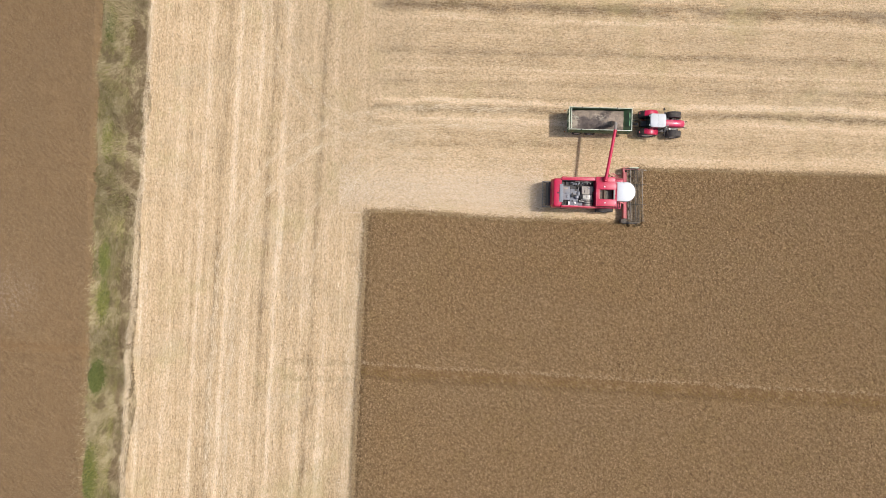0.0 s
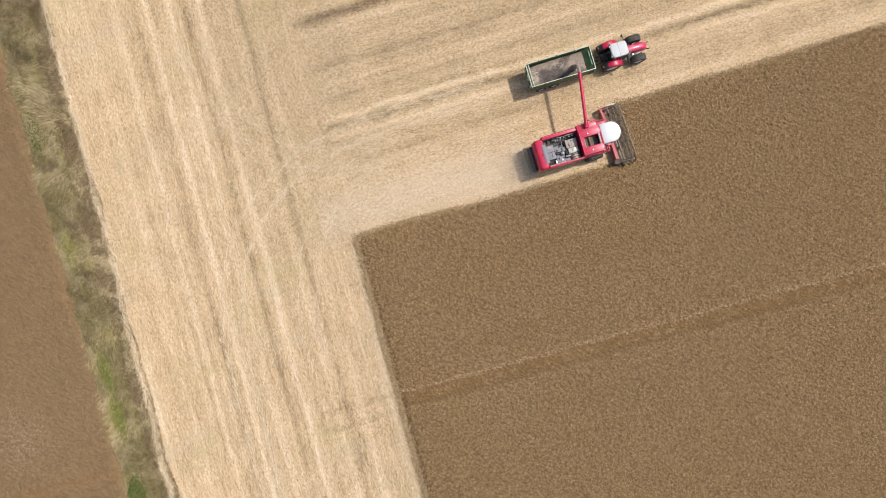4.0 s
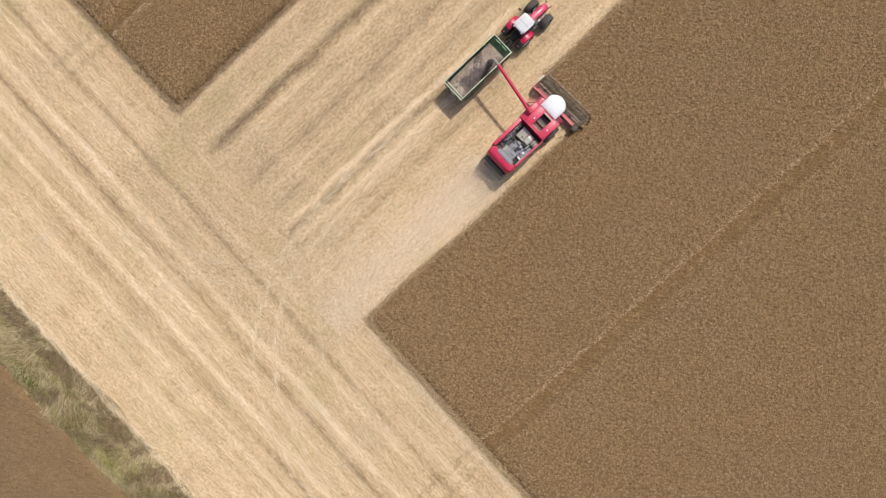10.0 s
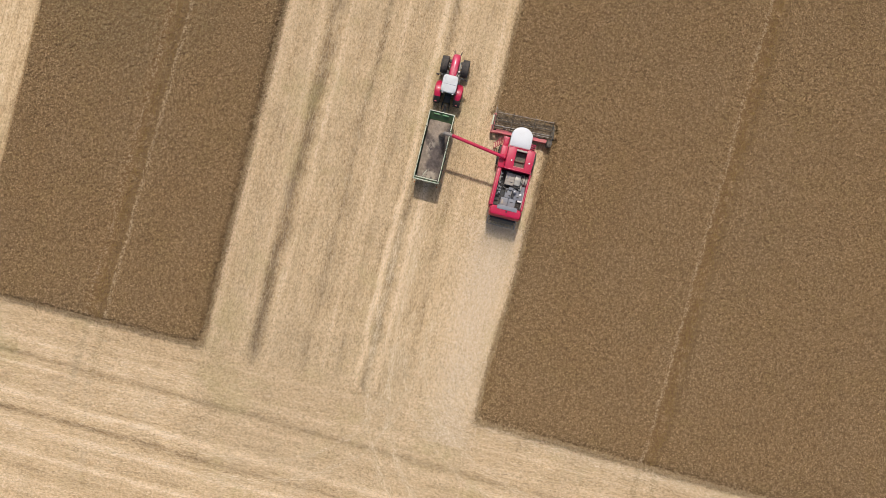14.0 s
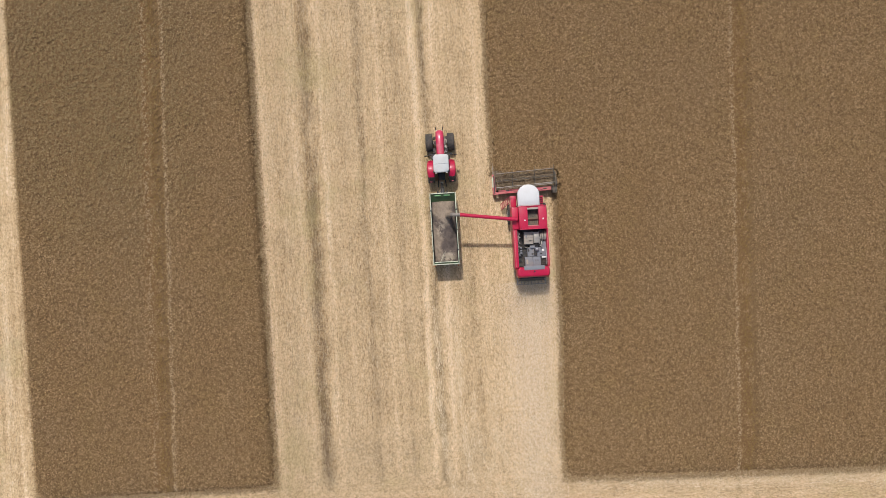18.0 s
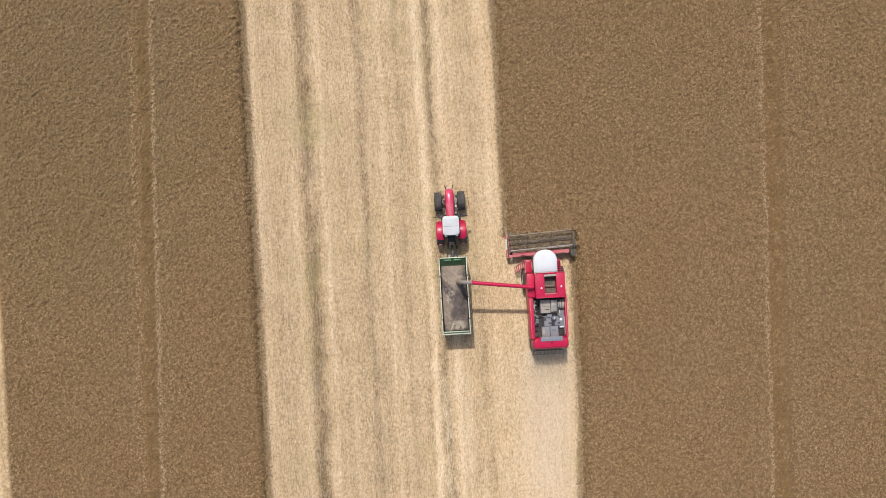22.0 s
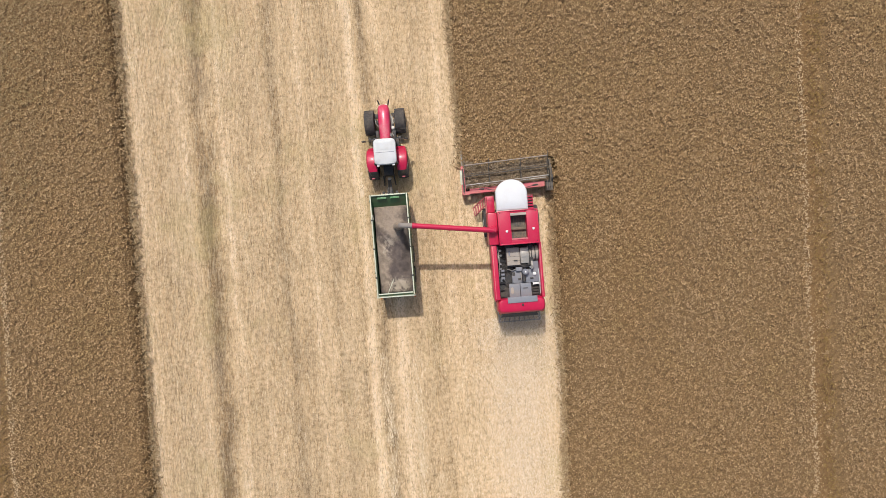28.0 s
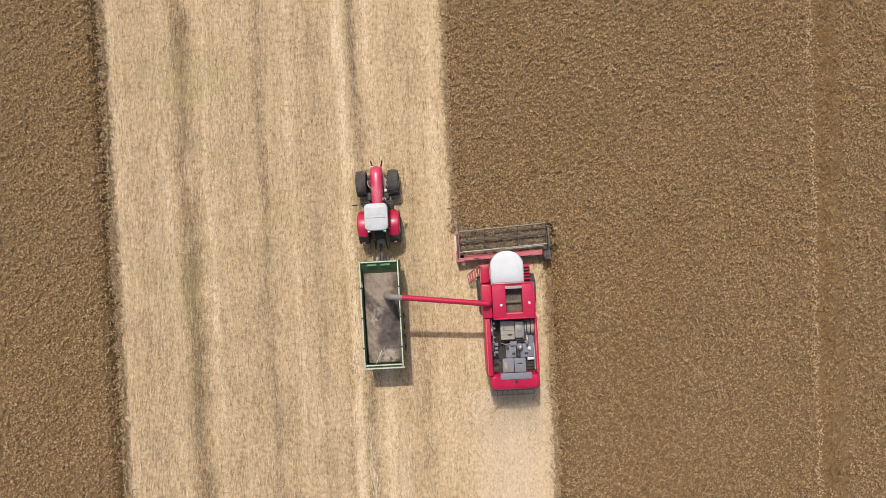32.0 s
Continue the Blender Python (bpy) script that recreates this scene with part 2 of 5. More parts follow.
def head_material():
    """Seed heads and pods, each with its own tint, redder along the wheel tracks and greyer in broad patches."""
    t = Tree("seed_heads", 0.9, spec=0.15)
    x, y, z = t.sep()
    x = t.math("SUBTRACT", x, t.math("MULTIPLY", y, 0.03))
    r = t.nodes.new("ShaderNodeNewGeometry").outputs["Random Per Island"]
    col = t.ramp(r, [(0.0, (0.305, 0.193, 0.092)), (0.5, (0.36, 0.236, 0.117)), (1.0, (0.42, 0.284, 0.149))])
    grey = t.math("MULTIPLY", t.smooth(t.noise(0.07, 4.0, 0.65), 0.42, 0.68), 0.4)
    col = t.mix(grey, col, t.mix(r, (0.27, 0.180, 0.094), (0.43, 0.298, 0.17)))
    red = t.math("MULTIPLY", t.smooth(t.noise(0.16, 4.0, 0.65, (1.0, 0.5, 1.0)), 0.5, 0.7), 0.5)
    col = t.mix(red, col, t.mix(r, (0.25, 0.145, 0.06), (0.40, 0.25, 0.115)))
    ochre = t.math("MULTIPLY", t.smooth(t.noise(0.35, 4.0, 0.7), 0.5, 0.66), 0.45)
    col = t.mix(ochre, col, t.mix(r, (0.24, 0.158, 0.062), (0.42, 0.292, 0.125)))
    # Random clump tone, its dark spots painted in for shaded gaps.
    clump_shade = t.noise(5.2, 1.0, 0.6)
    col = t.mix(1.0, col, t.ramp(clump_shade, [(0.26, (0.48, 0.455, 0.42)), (0.42, (0.88, 0.87, 0.86)), (0.58, (1.09, 1.09, 1.09)), (0.74, (1.42, 1.45, 1.5))]), "MULTIPLY")
    px, py = t.math("ADD", x, 39.0), t.math("SUBTRACT", y, 16.0)
    far = t.math("SQRT", t.math("ADD", t.math("MULTIPLY", px, px), t.math("MULTIPLY", t.math("MULTIPLY", py, py), 0.5)))
    olive = t.smooth(t.math("ADD", far, t.math("MULTIPLY", t.math("SUBTRACT", t.noise(0.3, 4.0), 0.5), 9.0)), 16.0, 4.0)
    col = t.mix(t.math("MULTIPLY", olive, 0.45), col, t.mix(r, (0.15, 0.125, 0.06), (0.29, 0.24, 0.12)))
    rut = None
    for c in (19.75, -32.9):
        d = t.math("ABSOLUTE", t.math("SUBTRACT", t.math("ADD", x, t.noise(0.6, 3.0)), c + 0.5))
        w = t.math("MULTIPLY", t.smooth(d, 0.8, 0.35), t.smooth(t.noise(1.3, 3.0, 0.65, (1.0, 1.1, 1.0)), 0.43, 0.52))
        rut = w if rut is None else t.math("MAXIMUM", rut, w)
    col = t.mix(t.math("MULTIPLY", rut, 0.9), col, t.mix(r, (0.16, 0.094, 0.028), (0.29, 0.182, 0.062)))
    pale = None
    for c in (18.75, -34.0, -32.3):
        d = t.math("ABSOLUTE", t.math("SUBTRACT", t.math("ADD", x, t.math("MULTIPLY", t.noise(0.5, 2.0), 0.5)), c + 0.25))
        w = t.math("MULTIPLY", t.smooth(d, 0.32, 0.08), 0.7)
        pale = w if pale is None else t.math("MAXIMUM", pale, w)
    col = t.mix(t.math("MULTIPLY", pale, t.smooth(t.noise(0.9, 4.0, 0.7), 0.34, 0.47)), col, (0.54, 0.40, 0.24))
    return t.done(col)


def far_head_material():
    """Low brown pods of the neighbouring crop, dusty and pale where it is trampled."""
    t = Tree("neighbour_heads", 0.9, spec=0.15)
    x, y, z = t.sep()
    r = t.nodes.new("ShaderNodeNewGeometry").outputs["Random Per Island"]
    col = t.ramp(r, [(0.0, (0.175, 0.115, 0.06)), (0.4, (0.255, 0.171, 0.09)), (0.8, (0.29, 0.198, 0.108)), (1.0, (0.325, 0.226, 0.127))])
    col = t.mix(t.math("MULTIPLY", t.smooth(t.noise(0.3, 4.0, 0.7), 0.45, 0.65), 0.5), col, t.mix(r, (0.20, 0.125, 0.06), (0.33, 0.217, 0.113)))
    dx, dy = t.math("SUBTRACT", x, 12.0), t.math("ADD", y, 60.4)
    d = t.math("SQRT", t.math("ADD", t.math("MULTIPLY", dx, dx), t.math("MULTIPLY", dy, dy)))
    d = t.math("ADD", d, t.math("MULTIPLY", t.math("SUBTRACT", t.noise(0.5, 4.0), 0.5), 4.0))
    return t.done(t.mix(t.math("MULTIPLY", t.smooth(d, 4.5, 0.5), 0.6), col, (0.42, 0.32, 0.22)))


def straw_material(name, stops, rough=0.85):
    t = Tree(name, rough, spec=0.25)
    r = t.nodes.new("ShaderNodeNewGeometry").outputs["Random Per Island"]
    return t.done(t.ramp(r, stops))


def field_straw_material():
    """Loose straw, dirtier in the worn bands and paler in the bleached ones."""
    t = Tree("loose_straw", 0.85, spec=0.25)
    r = t.nodes.new("ShaderNodeNewGeometry").outputs["Random Per Island"]
    band, upper, wob2 = field_bands(t)
    col = t.ramp(r, [(0.0, (0.24, 0.165, 0.085)), (0.07, (0.32, 0.225, 0.12)), (0.09, (0.57, 0.418, 0.242)), (0.9, (0.66, 0.50, 0.304)), (1.0, (0.78, 0.645, 0.44))])
    col = t.mix(1.0, col, t.ramp(t.math("ADD", band, t.math("MULTIPLY", t.math("SUBTRACT", t.noise(0.35, 4.0, 0.65), 0.5), 0.5)),
                                 [(0.0, (0.50, 0.485, 0.475)), (0.5, (1.0, 1.0, 1.0)), (1.0, (1.22, 1.25, 1.30))]), "MULTIPLY")
    clump = t.noise(4.2, 2.0, 0.7)
    col = t.mix(1.0, col, t.ramp(clump, [(0.3, (0.66, 0.64, 0.61)), (0.45, (0.97, 0.97, 0.97)), (0.7, (1.2, 1.22, 1.26))]), "MULTIPLY")
    yellow = t.math("MULTIPLY", t.smooth(t.noise(0.12, 5.0, 0.7), 0.5, 0.66), 0.3)
    return t.done(t.mix(yellow, col, t.mix(r, (0.34, 0.26, 0.10), (0.66, 0.54, 0.27))))


def paint(name, rgb, rough=0.35, dust=0.25, coat=0.3, metal=0.0, tan=(0.42, 0.32, 0.2), grain=0.0):
    """Painted sheet with a film of field dust and fine wear."""
    t = Tree(name, rough, metal)
    film = t.noise(1.6, 5.0, 0.7)
    spots = t.noise(22.0, 3.0, 0.7)
    d = t.math("MULTIPLY", t.smooth(t.math("ADD", film, t.math("MULTIPLY", t.math("SUBTRACT", spots, 0.5), 0.5)), 0.38, 0.8), dust)
    base = t.mix(t.math("MULTIPLY", spots, 0.3), rgb, tuple(c * 0.7 for c in rgb))
    t.put(t.bsdf, {"Coat Weight": coat, "Coat Roughness": 0.15})
    return t.done(t.mix(d, base, tan), spots, 0.08 + grain, 0.01, t.math("ADD", t.math("MULTIPLY", d, 0.6), rough))


M_STUB = stubble_material()
# Sheet below the heads, its colours darkened for the shade between plants.
M_CROP = crop_material("ripe_crop", (0.195, 0.122, 0.057), (0.075, 0.044, 0.018), (0.205, 0.118, 0.049))
M_CROP2 = crop_material("ripe_crop_beyond", (0.195, 0.125, 0.062), (0.10, 0.06, 0.028), (0.205, 0.122, 0.055))
M_STRAW = field_straw_material()
M_HEAD = head_material()
M_HEAD2 = far_head_material()
# Greyer cut stems, with the reel's shade also put into the colours.
M_CUT_SHADED = straw_material("cut_stems_shaded", [(0.0, (0.14, 0.10, 0.06)), (0.5, (0.22, 0.16, 0.098)), (0.85, (0.28, 0.208, 0.132)), (1.0, (0.36, 0.28, 0.185))])
M_CHAFF = straw_material("fresh_chaff", [(0.0, (0.60, 0.45, 0.29)), (0.5, (0.72, 0.57, 0.39)), (1.0, (0.86, 0.74, 0.56))])
M_EDGE = straw_material("edge_stems", [(0.0, (0.25, 0.165, 0.082)), (0.5, (0.38, 0.262, 0.137)), (1.0, (0.53, 0.39, 0.22))])
M_PRESS = straw_material("pressed_straw", [(0.0, (0.50, 0.365, 0.21)), (0.4, (0.64, 0.49, 0.30)), (1.0, (0.84, 0.71, 0.51))])


def grass_material(name, stops):
    """Grass blades with bleached, brown and olive drifts."""
    t = Tree(name, 0.85, spec=0.25)
    r = t.nodes.new("ShaderNodeNewGeometry").outputs["Random Per Island"]
    col = t.ramp(r, stops)
    col = t.mix(t.math("MULTIPLY", t.smooth(t.noise(0.55, 4.0, 0.7), 0.47, 0.60), 0.75), col, t.mix(r, (0.36, 0.28, 0.14), (0.62, 0.50, 0.30)))
    col = t.mix(t.math("MULTIPLY", t.smooth(t.noise(0.42, 4.0, 0.7, (1.0, 1.3, 1.0)), 0.46, 0.34), 0.7), col, t.mix(r, (0.11, 0.075, 0.037), (0.24, 0.17, 0.088)))
    return t.done(col)


M_DRY = grass_material("dry_grass", [(0.0, (0.10, 0.066, 0.033)), (0.5, (0.20, 0.137, 0.072)), (0.85, (0.30, 0.22, 0.115)), (1.0, (0.44, 0.34, 0.20))])
M_BLEACH = grass_material("bleached_grass", [(0.0, (0.20, 0.145, 0.072)), (0.5, (0.34, 0.255, 0.13)), (0.85, (0.46, 0.36, 0.195)), (1.0, (0.58, 0.47, 0.28))])
M_FRESH = grass_material("green_grass", [(0.0, (0.13, 0.12, 0.032)), (0.5, (0.27, 0.235, 0.075)), (0.8, (0.40, 0.335, 0.13)), (1.0, (0.52, 0.43, 0.22))])
M_WEED = straw_material("weed_leaves", [(0.0, (0.058, 0.072, 0.018)), (0.6, (0.13, 0.145, 0.036)), (1.0, (0.22, 0.222, 0.065))])
M_FLOWER = straw_material("yellow_flowers", [(0.0, (0.15, 0.15, 0.035)), (0.6, (0.26, 0.245, 0.06)), (1.0, (0.40, 0.355, 0.105))])
M_RED = paint("red_paint", (0.50, 0.002, 0.048), 0.40, 0.06, 0.14)
M_RED2 = paint("faded_red_paint", (0.60, 0.12, 0.14), 0.55, 0.5, 0.05)
M_WHITE = paint("white_roof", (0.68, 0.68, 0.67), 0.5, 0.14, 0.05)
M_CREAM = paint("cream_panel", (0.37, 0.32, 0.265), 0.6, 0.45, 0.0)
M_GREY = paint("grey_panel", (0.20, 0.208, 0.23), 0.55, 0.28, 0.0)
M_LGREY = paint("light_grey_roof", (0.56, 0.565, 0.55), 0.5, 0.25, 0.0)
M_DARK = paint("dark_steel", (0.022, 0.022, 0.024), 0.55, 0.25, 0.0)
M_STEEL = paint("worn_steel", (0.40, 0.38, 0.34), 0.45, 0.4, 0.0, 0.6)
M_BONNET = paint("dusty_red_paint", (0.55, 0.012, 0.072), 0.36, 0.5, 0.3, tan=(0.52, 0.25, 0.25))
M_GREEN = paint("green_paint", (0.05, 0.23, 0.07), 0.42, 0.25, 0.2)
# Trailer green darkened for the shade inside the bed, plus brown dust.
M_GREEN_SHADE = paint("shaded_green_sheet", (0.055, 0.125, 0.045), 0.55, 0.7, 0.05, tan=(0.11, 0.085, 0.055))
M_PALE = paint("pale_green_rail", (0.58, 0.62, 0.46), 0.5, 0.35, 0.0)
M_BED = paint("worn_bed", (0.13, 0.14, 0.12), 0.6, 0.45, 0.0)
M_RUB = paint("tyre_rubber", (0.056, 0.051, 0.048), 0.93, 0.45, 0.0, 0.0, (0.25, 0.2, 0.14), 0.2)
M_RIM = paint("rim_paint", (0.62, 0.60, 0.55), 0.45, 0.3, 0.1)
M_LAMP = paint("lamp_lens", (0.75, 0.74, 0.70), 0.15, 0.1, 0.6)
M_ORANGE = paint("orange_lens", (0.70, 0.20, 0.03), 0.2, 0.1, 0.6)
M_GLASS = paint("tinted_cab_glass", (0.03, 0.035, 0.035), 0.06, 0.12, 0.5)
M_BAR = paint("worn_dark_bar", (0.30, 0.26, 0.22), 0.5, 0.5, 0.0)
M_REEL = paint("dusty_reel_steel", (0.075, 0.066, 0.055), 0.6, 0.5, 0.0)
M_SPOUT = paint("grey_rubber", (0.23, 0.205, 0.185), 0.7, 0.4, 0.0)
M_MESH = paint("dusty_sieve", (0.16, 0.125, 0.09), 0.8, 0.6, 0.0, 0.0, (0.20, 0.15, 0.1), 0.5)


def grain_material():
    t = Tree("grain", 0.9, spec=0.3)
    fine = t.noise(40.0, 2.0, 0.7)
    lump = t.noise(1.6, 4.0, 0.65)
    col = t.mix(fine, (0.055, 0.044, 0.040), (0.145, 0.115, 0.10))
    x, y, z = t.sep()
    y = t.math("SUBTRACT", y, 2.2)
    warp = t.math("SUBTRACT", t.noise(1.1, 4.0, 0.65), 0.5)
    col = t.mix(t.math("MULTIPLY", t.smooth(lump, 0.35, 0.65), 0.6), col, (0.20, 0.155, 0.125))

    def around(cx, cy, rx, ry):
        dx, dy = t.math("DIVIDE", t.math("SUBTRACT", x, cx), rx), t.math("DIVIDE", t.math("SUBTRACT", y, cy), ry)
        d = t.math("SQRT", t.math("ADD", t.math("MULTIPLY", dx, dx), t.math("MULTIPLY", dy, dy)))
        return t.smooth(t.math("ADD", d, t.math("MULTIPLY", warp, 2.2)), 1.15, 0.55)

    dusty = t.math("MAXIMUM", around(-7.4, -1.2, 1.2, 1.3), around(-8.1, -4.0, 0.55, 1.9))
    col = t.mix(t.math("MULTIPLY", dusty, 0.85), col, t.mix(t.noise(9.0, 5.0, 0.75), (0.18, 0.138, 0.102), (0.47, 0.375, 0.28)))
    swirl = t.smooth(t.noise(2.4, 6.0, 0.72, (1.0, 0.7, 1.0)), 0.46, 0.55)
    chaff = t.math("MAXIMUM", around(-7.75, -2.9, 0.55, 0.8), around(-7.1, -5.35, 0.75, 0.55))
    col = t.mix(t.math("MULTIPLY", t.math("MULTIPLY", chaff, swirl), 0.7), col, (0.50, 0.42, 0.32))
    return t.done(col, t.math("ADD", fine, lump), 0.5, 0.05)


M_GRAIN = grain_material()


# ---- building helpers ----
def array_mesh(name, verts, quads, mats, index=None, smooth=False):
    """A mesh from arrays of places and of four-cornered faces."""
    me = bpy.data.meshes.new(name)
    verts, quads = np.asarray(verts, dtype=np.float32), np.asarray(quads, dtype=np.int32)
    me.vertices.add(len(verts))
    me.vertices.foreach_set("co", verts.ravel())
    me.loops.add(quads.size)
    me.loops.foreach_set("vertex_index", quads.ravel())
    me.polygons.add(len(quads))
    me.polygons.foreach_set("loop_start", np.arange(0, quads.size, quads.shape[1], dtype=np.int32))
    for m in mats:
        me.materials.append(m)
    if index is not None:
        me.polygons.foreach_set("material_index", np.asarray(index, dtype=np.int32))
    me.update(calc_edges=True)
    me.polygons.foreach_set("use_smooth", np.full(len(quads), smooth))
    return me


rng = np.random.default_rng(7)


def soft_noise(x, y, wave, seed):
    """Smooth random hills of about that wavelength, from -1 to 1."""
    r = np.random.default_rng(seed)
    out = np.zeros_like(x, dtype=float)
    for _ in range(7):
        a, ph, k = r.uniform(0, 6.283), r.uniform(0, 6.283), r.uniform(0.6, 1.6) * 6.283 / wave
        out += np.sin((x * np.cos(a) + y * np.sin(a)) * k + ph)
    return out / 3.5


AHEAD = 2.2                       # how far up the strip the machines have come
CUT_L, CUT_R, BACK, KNIFE = -2.65, 2.9, -23.4, 1.75 + AHEAD


def header_gap(x, y):
    """Where the reel holds the crop up in front of the knife."""
    return (x > CUT_L) & (x < CUT_R) & (y > KNIFE - 1.2) & (y < KNIFE + 0.3)


def crop_slope(inside, x, y, steep):
    """How far the crop stands up: less towards its cut edges."""
    steps = np.linspace(-0.9, 0.9, 13)
    stands = lambda u, v: (inside(u, v, 0 * u) | header_gap(u, v)).astype(float)
    full = sum(stands(x + k, y) for k in steps) * sum(stands(x, y + k) for k in steps) / 169.0
    return np.clip((full - 0.3) / steep, 0.2, 1.0)


def edge_ease(x, y):
    """The crop leans out and thins towards the headland."""
    lip = np.clip((y - (BACK - 0.6 - 0.02 * np.maximum(x, 0))) / 3.5, 0, 1)
    return np.where(y < BACK - 5.0, 1.0, 0.42 + 0.58 * lip * (2 - lip))


def crop_sheet(name, x0, x1, y0, y1, step, height, inside, rough, mat, steep, back=0.0):
    """Standing crop as one uneven canopy, down to the ground along its ragged edges."""
    nx, ny = int((x1 - x0) / step) + 1, int((y1 - y0) / step) + 1
    gx, gy = np.meshgrid(np.linspace(x0, x1, nx), np.linspace(y0, y1, ny))
    wx = gx + rng.uniform(-0.4, 0.4, gx.shape) * step
    wy = gy + rng.uniform(-0.4, 0.4, gx.shape) * step
    rag = (0.05 * soft_noise(wx, wy, 0.9, 3) + 0.05 * soft_noise(wx, wy, 2.3, 4) + 0.08 * soft_noise(wx, wy, 6.0, 5)
           + 0.08 * soft_noise(wx, wy, 19.0, 6) + rng.uniform(-0.09, 0.09, gx.shape))
    keep = inside(wx, wy, rag + back)
    z = height + rough * rng.uniform(-1, 1, gx.shape) + 0.015 * soft_noise(wx, wy, 2.2, 9) + 0.05 * soft_noise(wx, wy, 9.0, 11)
    for line in (19.2, -33.7):
        for side, deep in ((-0.15, 0.08), (1.0, 0.12)):
            away = np.abs(wx - 0.03 * wy - line - side - 0.12 * soft_noise(wx, wy, 6.0, 21))
            z -= deep * np.clip(1.15 - away / 0.34, 0, 1) * (0.65 + 0.35 * rng.uniform(-1, 1, gx.shape))
    z = z * crop_slope(inside, wx, wy, steep) * edge_ease(wx, wy)
    z[~keep] = -0.05
    ids = np.arange(nx * ny).reshape(ny, nx)
    live = keep[:-1, :-1] | keep[1:, :-1] | keep[:-1, 1:] | keep[1:, 1:]
    quads = np.stack([ids[:-1, :-1][live], ids[:-1, 1:][live], ids[1:, 1:][live], ids[1:, :-1][live]], axis=1)
    return new(name, array_mesh(name, np.stack([wx, wy, z], axis=-1).reshape(-1, 3), quads, [mat]))


def blades(x, y, z, length, width, turn, rise, mats, name, index=None):
    """Thin flat strands, each of four corners, lying or standing at the angle rise."""
    n = len(x)
    d = np.stack([np.cos(turn) * np.cos(rise), np.sin(turn) * np.cos(rise), np.sin(rise)], axis=1) * length[:, None]
    w = np.stack([-np.sin(turn), np.cos(turn), rng.uniform(-0.5, 0.5, n)], axis=1) * (width / 2)[:, None]
    p = np.stack([x, y, z], axis=1)
    v = np.stack([p - w, p + w, p + d + w * 0.45, p + d - w * 0.45], axis=1).reshape(-1, 3)
    return new(name, array_mesh(name, v, np.arange(4 * n).reshape(n, 4), mats, index))


# ---- the ground ----
lim, cells = 2500.0, 24
gx, gy = np.meshgrid(np.linspace(-lim, lim, cells + 1), np.linspace(-lim, lim, cells + 1))
ids = np.arange((cells + 1) ** 2).reshape(cells + 1, cells + 1)
ground = new("ground", array_mesh("ground", np.stack([gx, gy, gx * 0], axis=-1).reshape(-1, 3),
             np.stack([ids[:-1, :-1], ids[:-1, 1:], ids[1:, 1:], ids[1:, :-1]], axis=-1).reshape(-1, 4), [M_STUB]))
tagged(ground, "pale cut straw stubble with worn tracks in long streaks", "field", kind="structure")

def in_right(x, y, rag):
    ahead = (x > CUT_L + rag) & (y > KNIFE + 0.6 * rag)
    beside = (x > CUT_R - 0.45 * np.clip((-9.0 - y) / 10.0, 0, 1) + rag) & (y > BACK - 0.6 + rag - 0.02 * x)
    return ahead | beside


def in_left(x, y, rag):
    return (x > -46.0 + rag) & (x < -24.1 - rag) & (y > BACK + rag)


def in_far(x, y, rag):
    return y < -52.3 + 1.2 * rag


tagged(crop_sheet("standing_crop", -3.0, 54.0, -25.2, 42.0, 0.18, 0.92, in_right, 0.06, M_CROP, 0.55, 0.06),
       "dense ripe brown rapeseed standing uncut beside the stubble", "crop", kind="stuff")
tagged(crop_sheet("standing_crop", -46.6, -23.5, -24.2, 42.0, 0.18, 0.92, in_left, 0.06, M_CROP, 0.42, 0.06),
       "long block of ripe brown rapeseed with wheel tracks", "crop", kind="stuff")
tagged(crop_sheet("neighbour_crop", -56.0, 54.0, -74.0, -51.0, 0.27, 0.42, in_far, 0.04, M_CROP2, 0.5),
       "reddish brown ripe crop beyond the grassy field margin", "crop", kind="stuff")


def far_slab(name, x0, x1, y0, y1, h, mat, label):
    n = 14
    a, b = np.meshgrid(np.linspace(x0, x1, n), np.linspace(y0, y1, n))
    i = np.arange(n * n).reshape(n, n)
    z = h + 0.08 * rng.uniform(-1, 1, a.shape)
    z[0, :] = z[-1, :] = z[:, 0] = z[:, -1] = -0.05
    me = array_mesh(name, np.stack([a, b, z], axis=-1).reshape(-1, 3),
                    np.stack([i[:-1, :-1], i[:-1, 1:], i[1:, 1:], i[1:, :-1]], axis=-1).reshape(-1, 4), [mat])
    return tagged(new(name, me), label, "crop", kind="stuff")


far_slab("distant_crop", 54.0, 700, -25, 42, 0.95, M_CROP, "ripe brown rapeseed running on to the side")
far_slab("distant_crop", -2.4, 700, 42.0, 900, 0.95, M_CROP, "ripe brown rapeseed running on ahead of the machines")
far_slab("distant_crop", -46.0, -24.1, 42.0, 900, 0.95, M_CROP, "long strip of ripe rapeseed running on ahead")
far_slab("distant_crop", -700, 700, -900, -82.0, 0.55, M_CROP2, "neighbouring ripe crop running on beyond the margin")


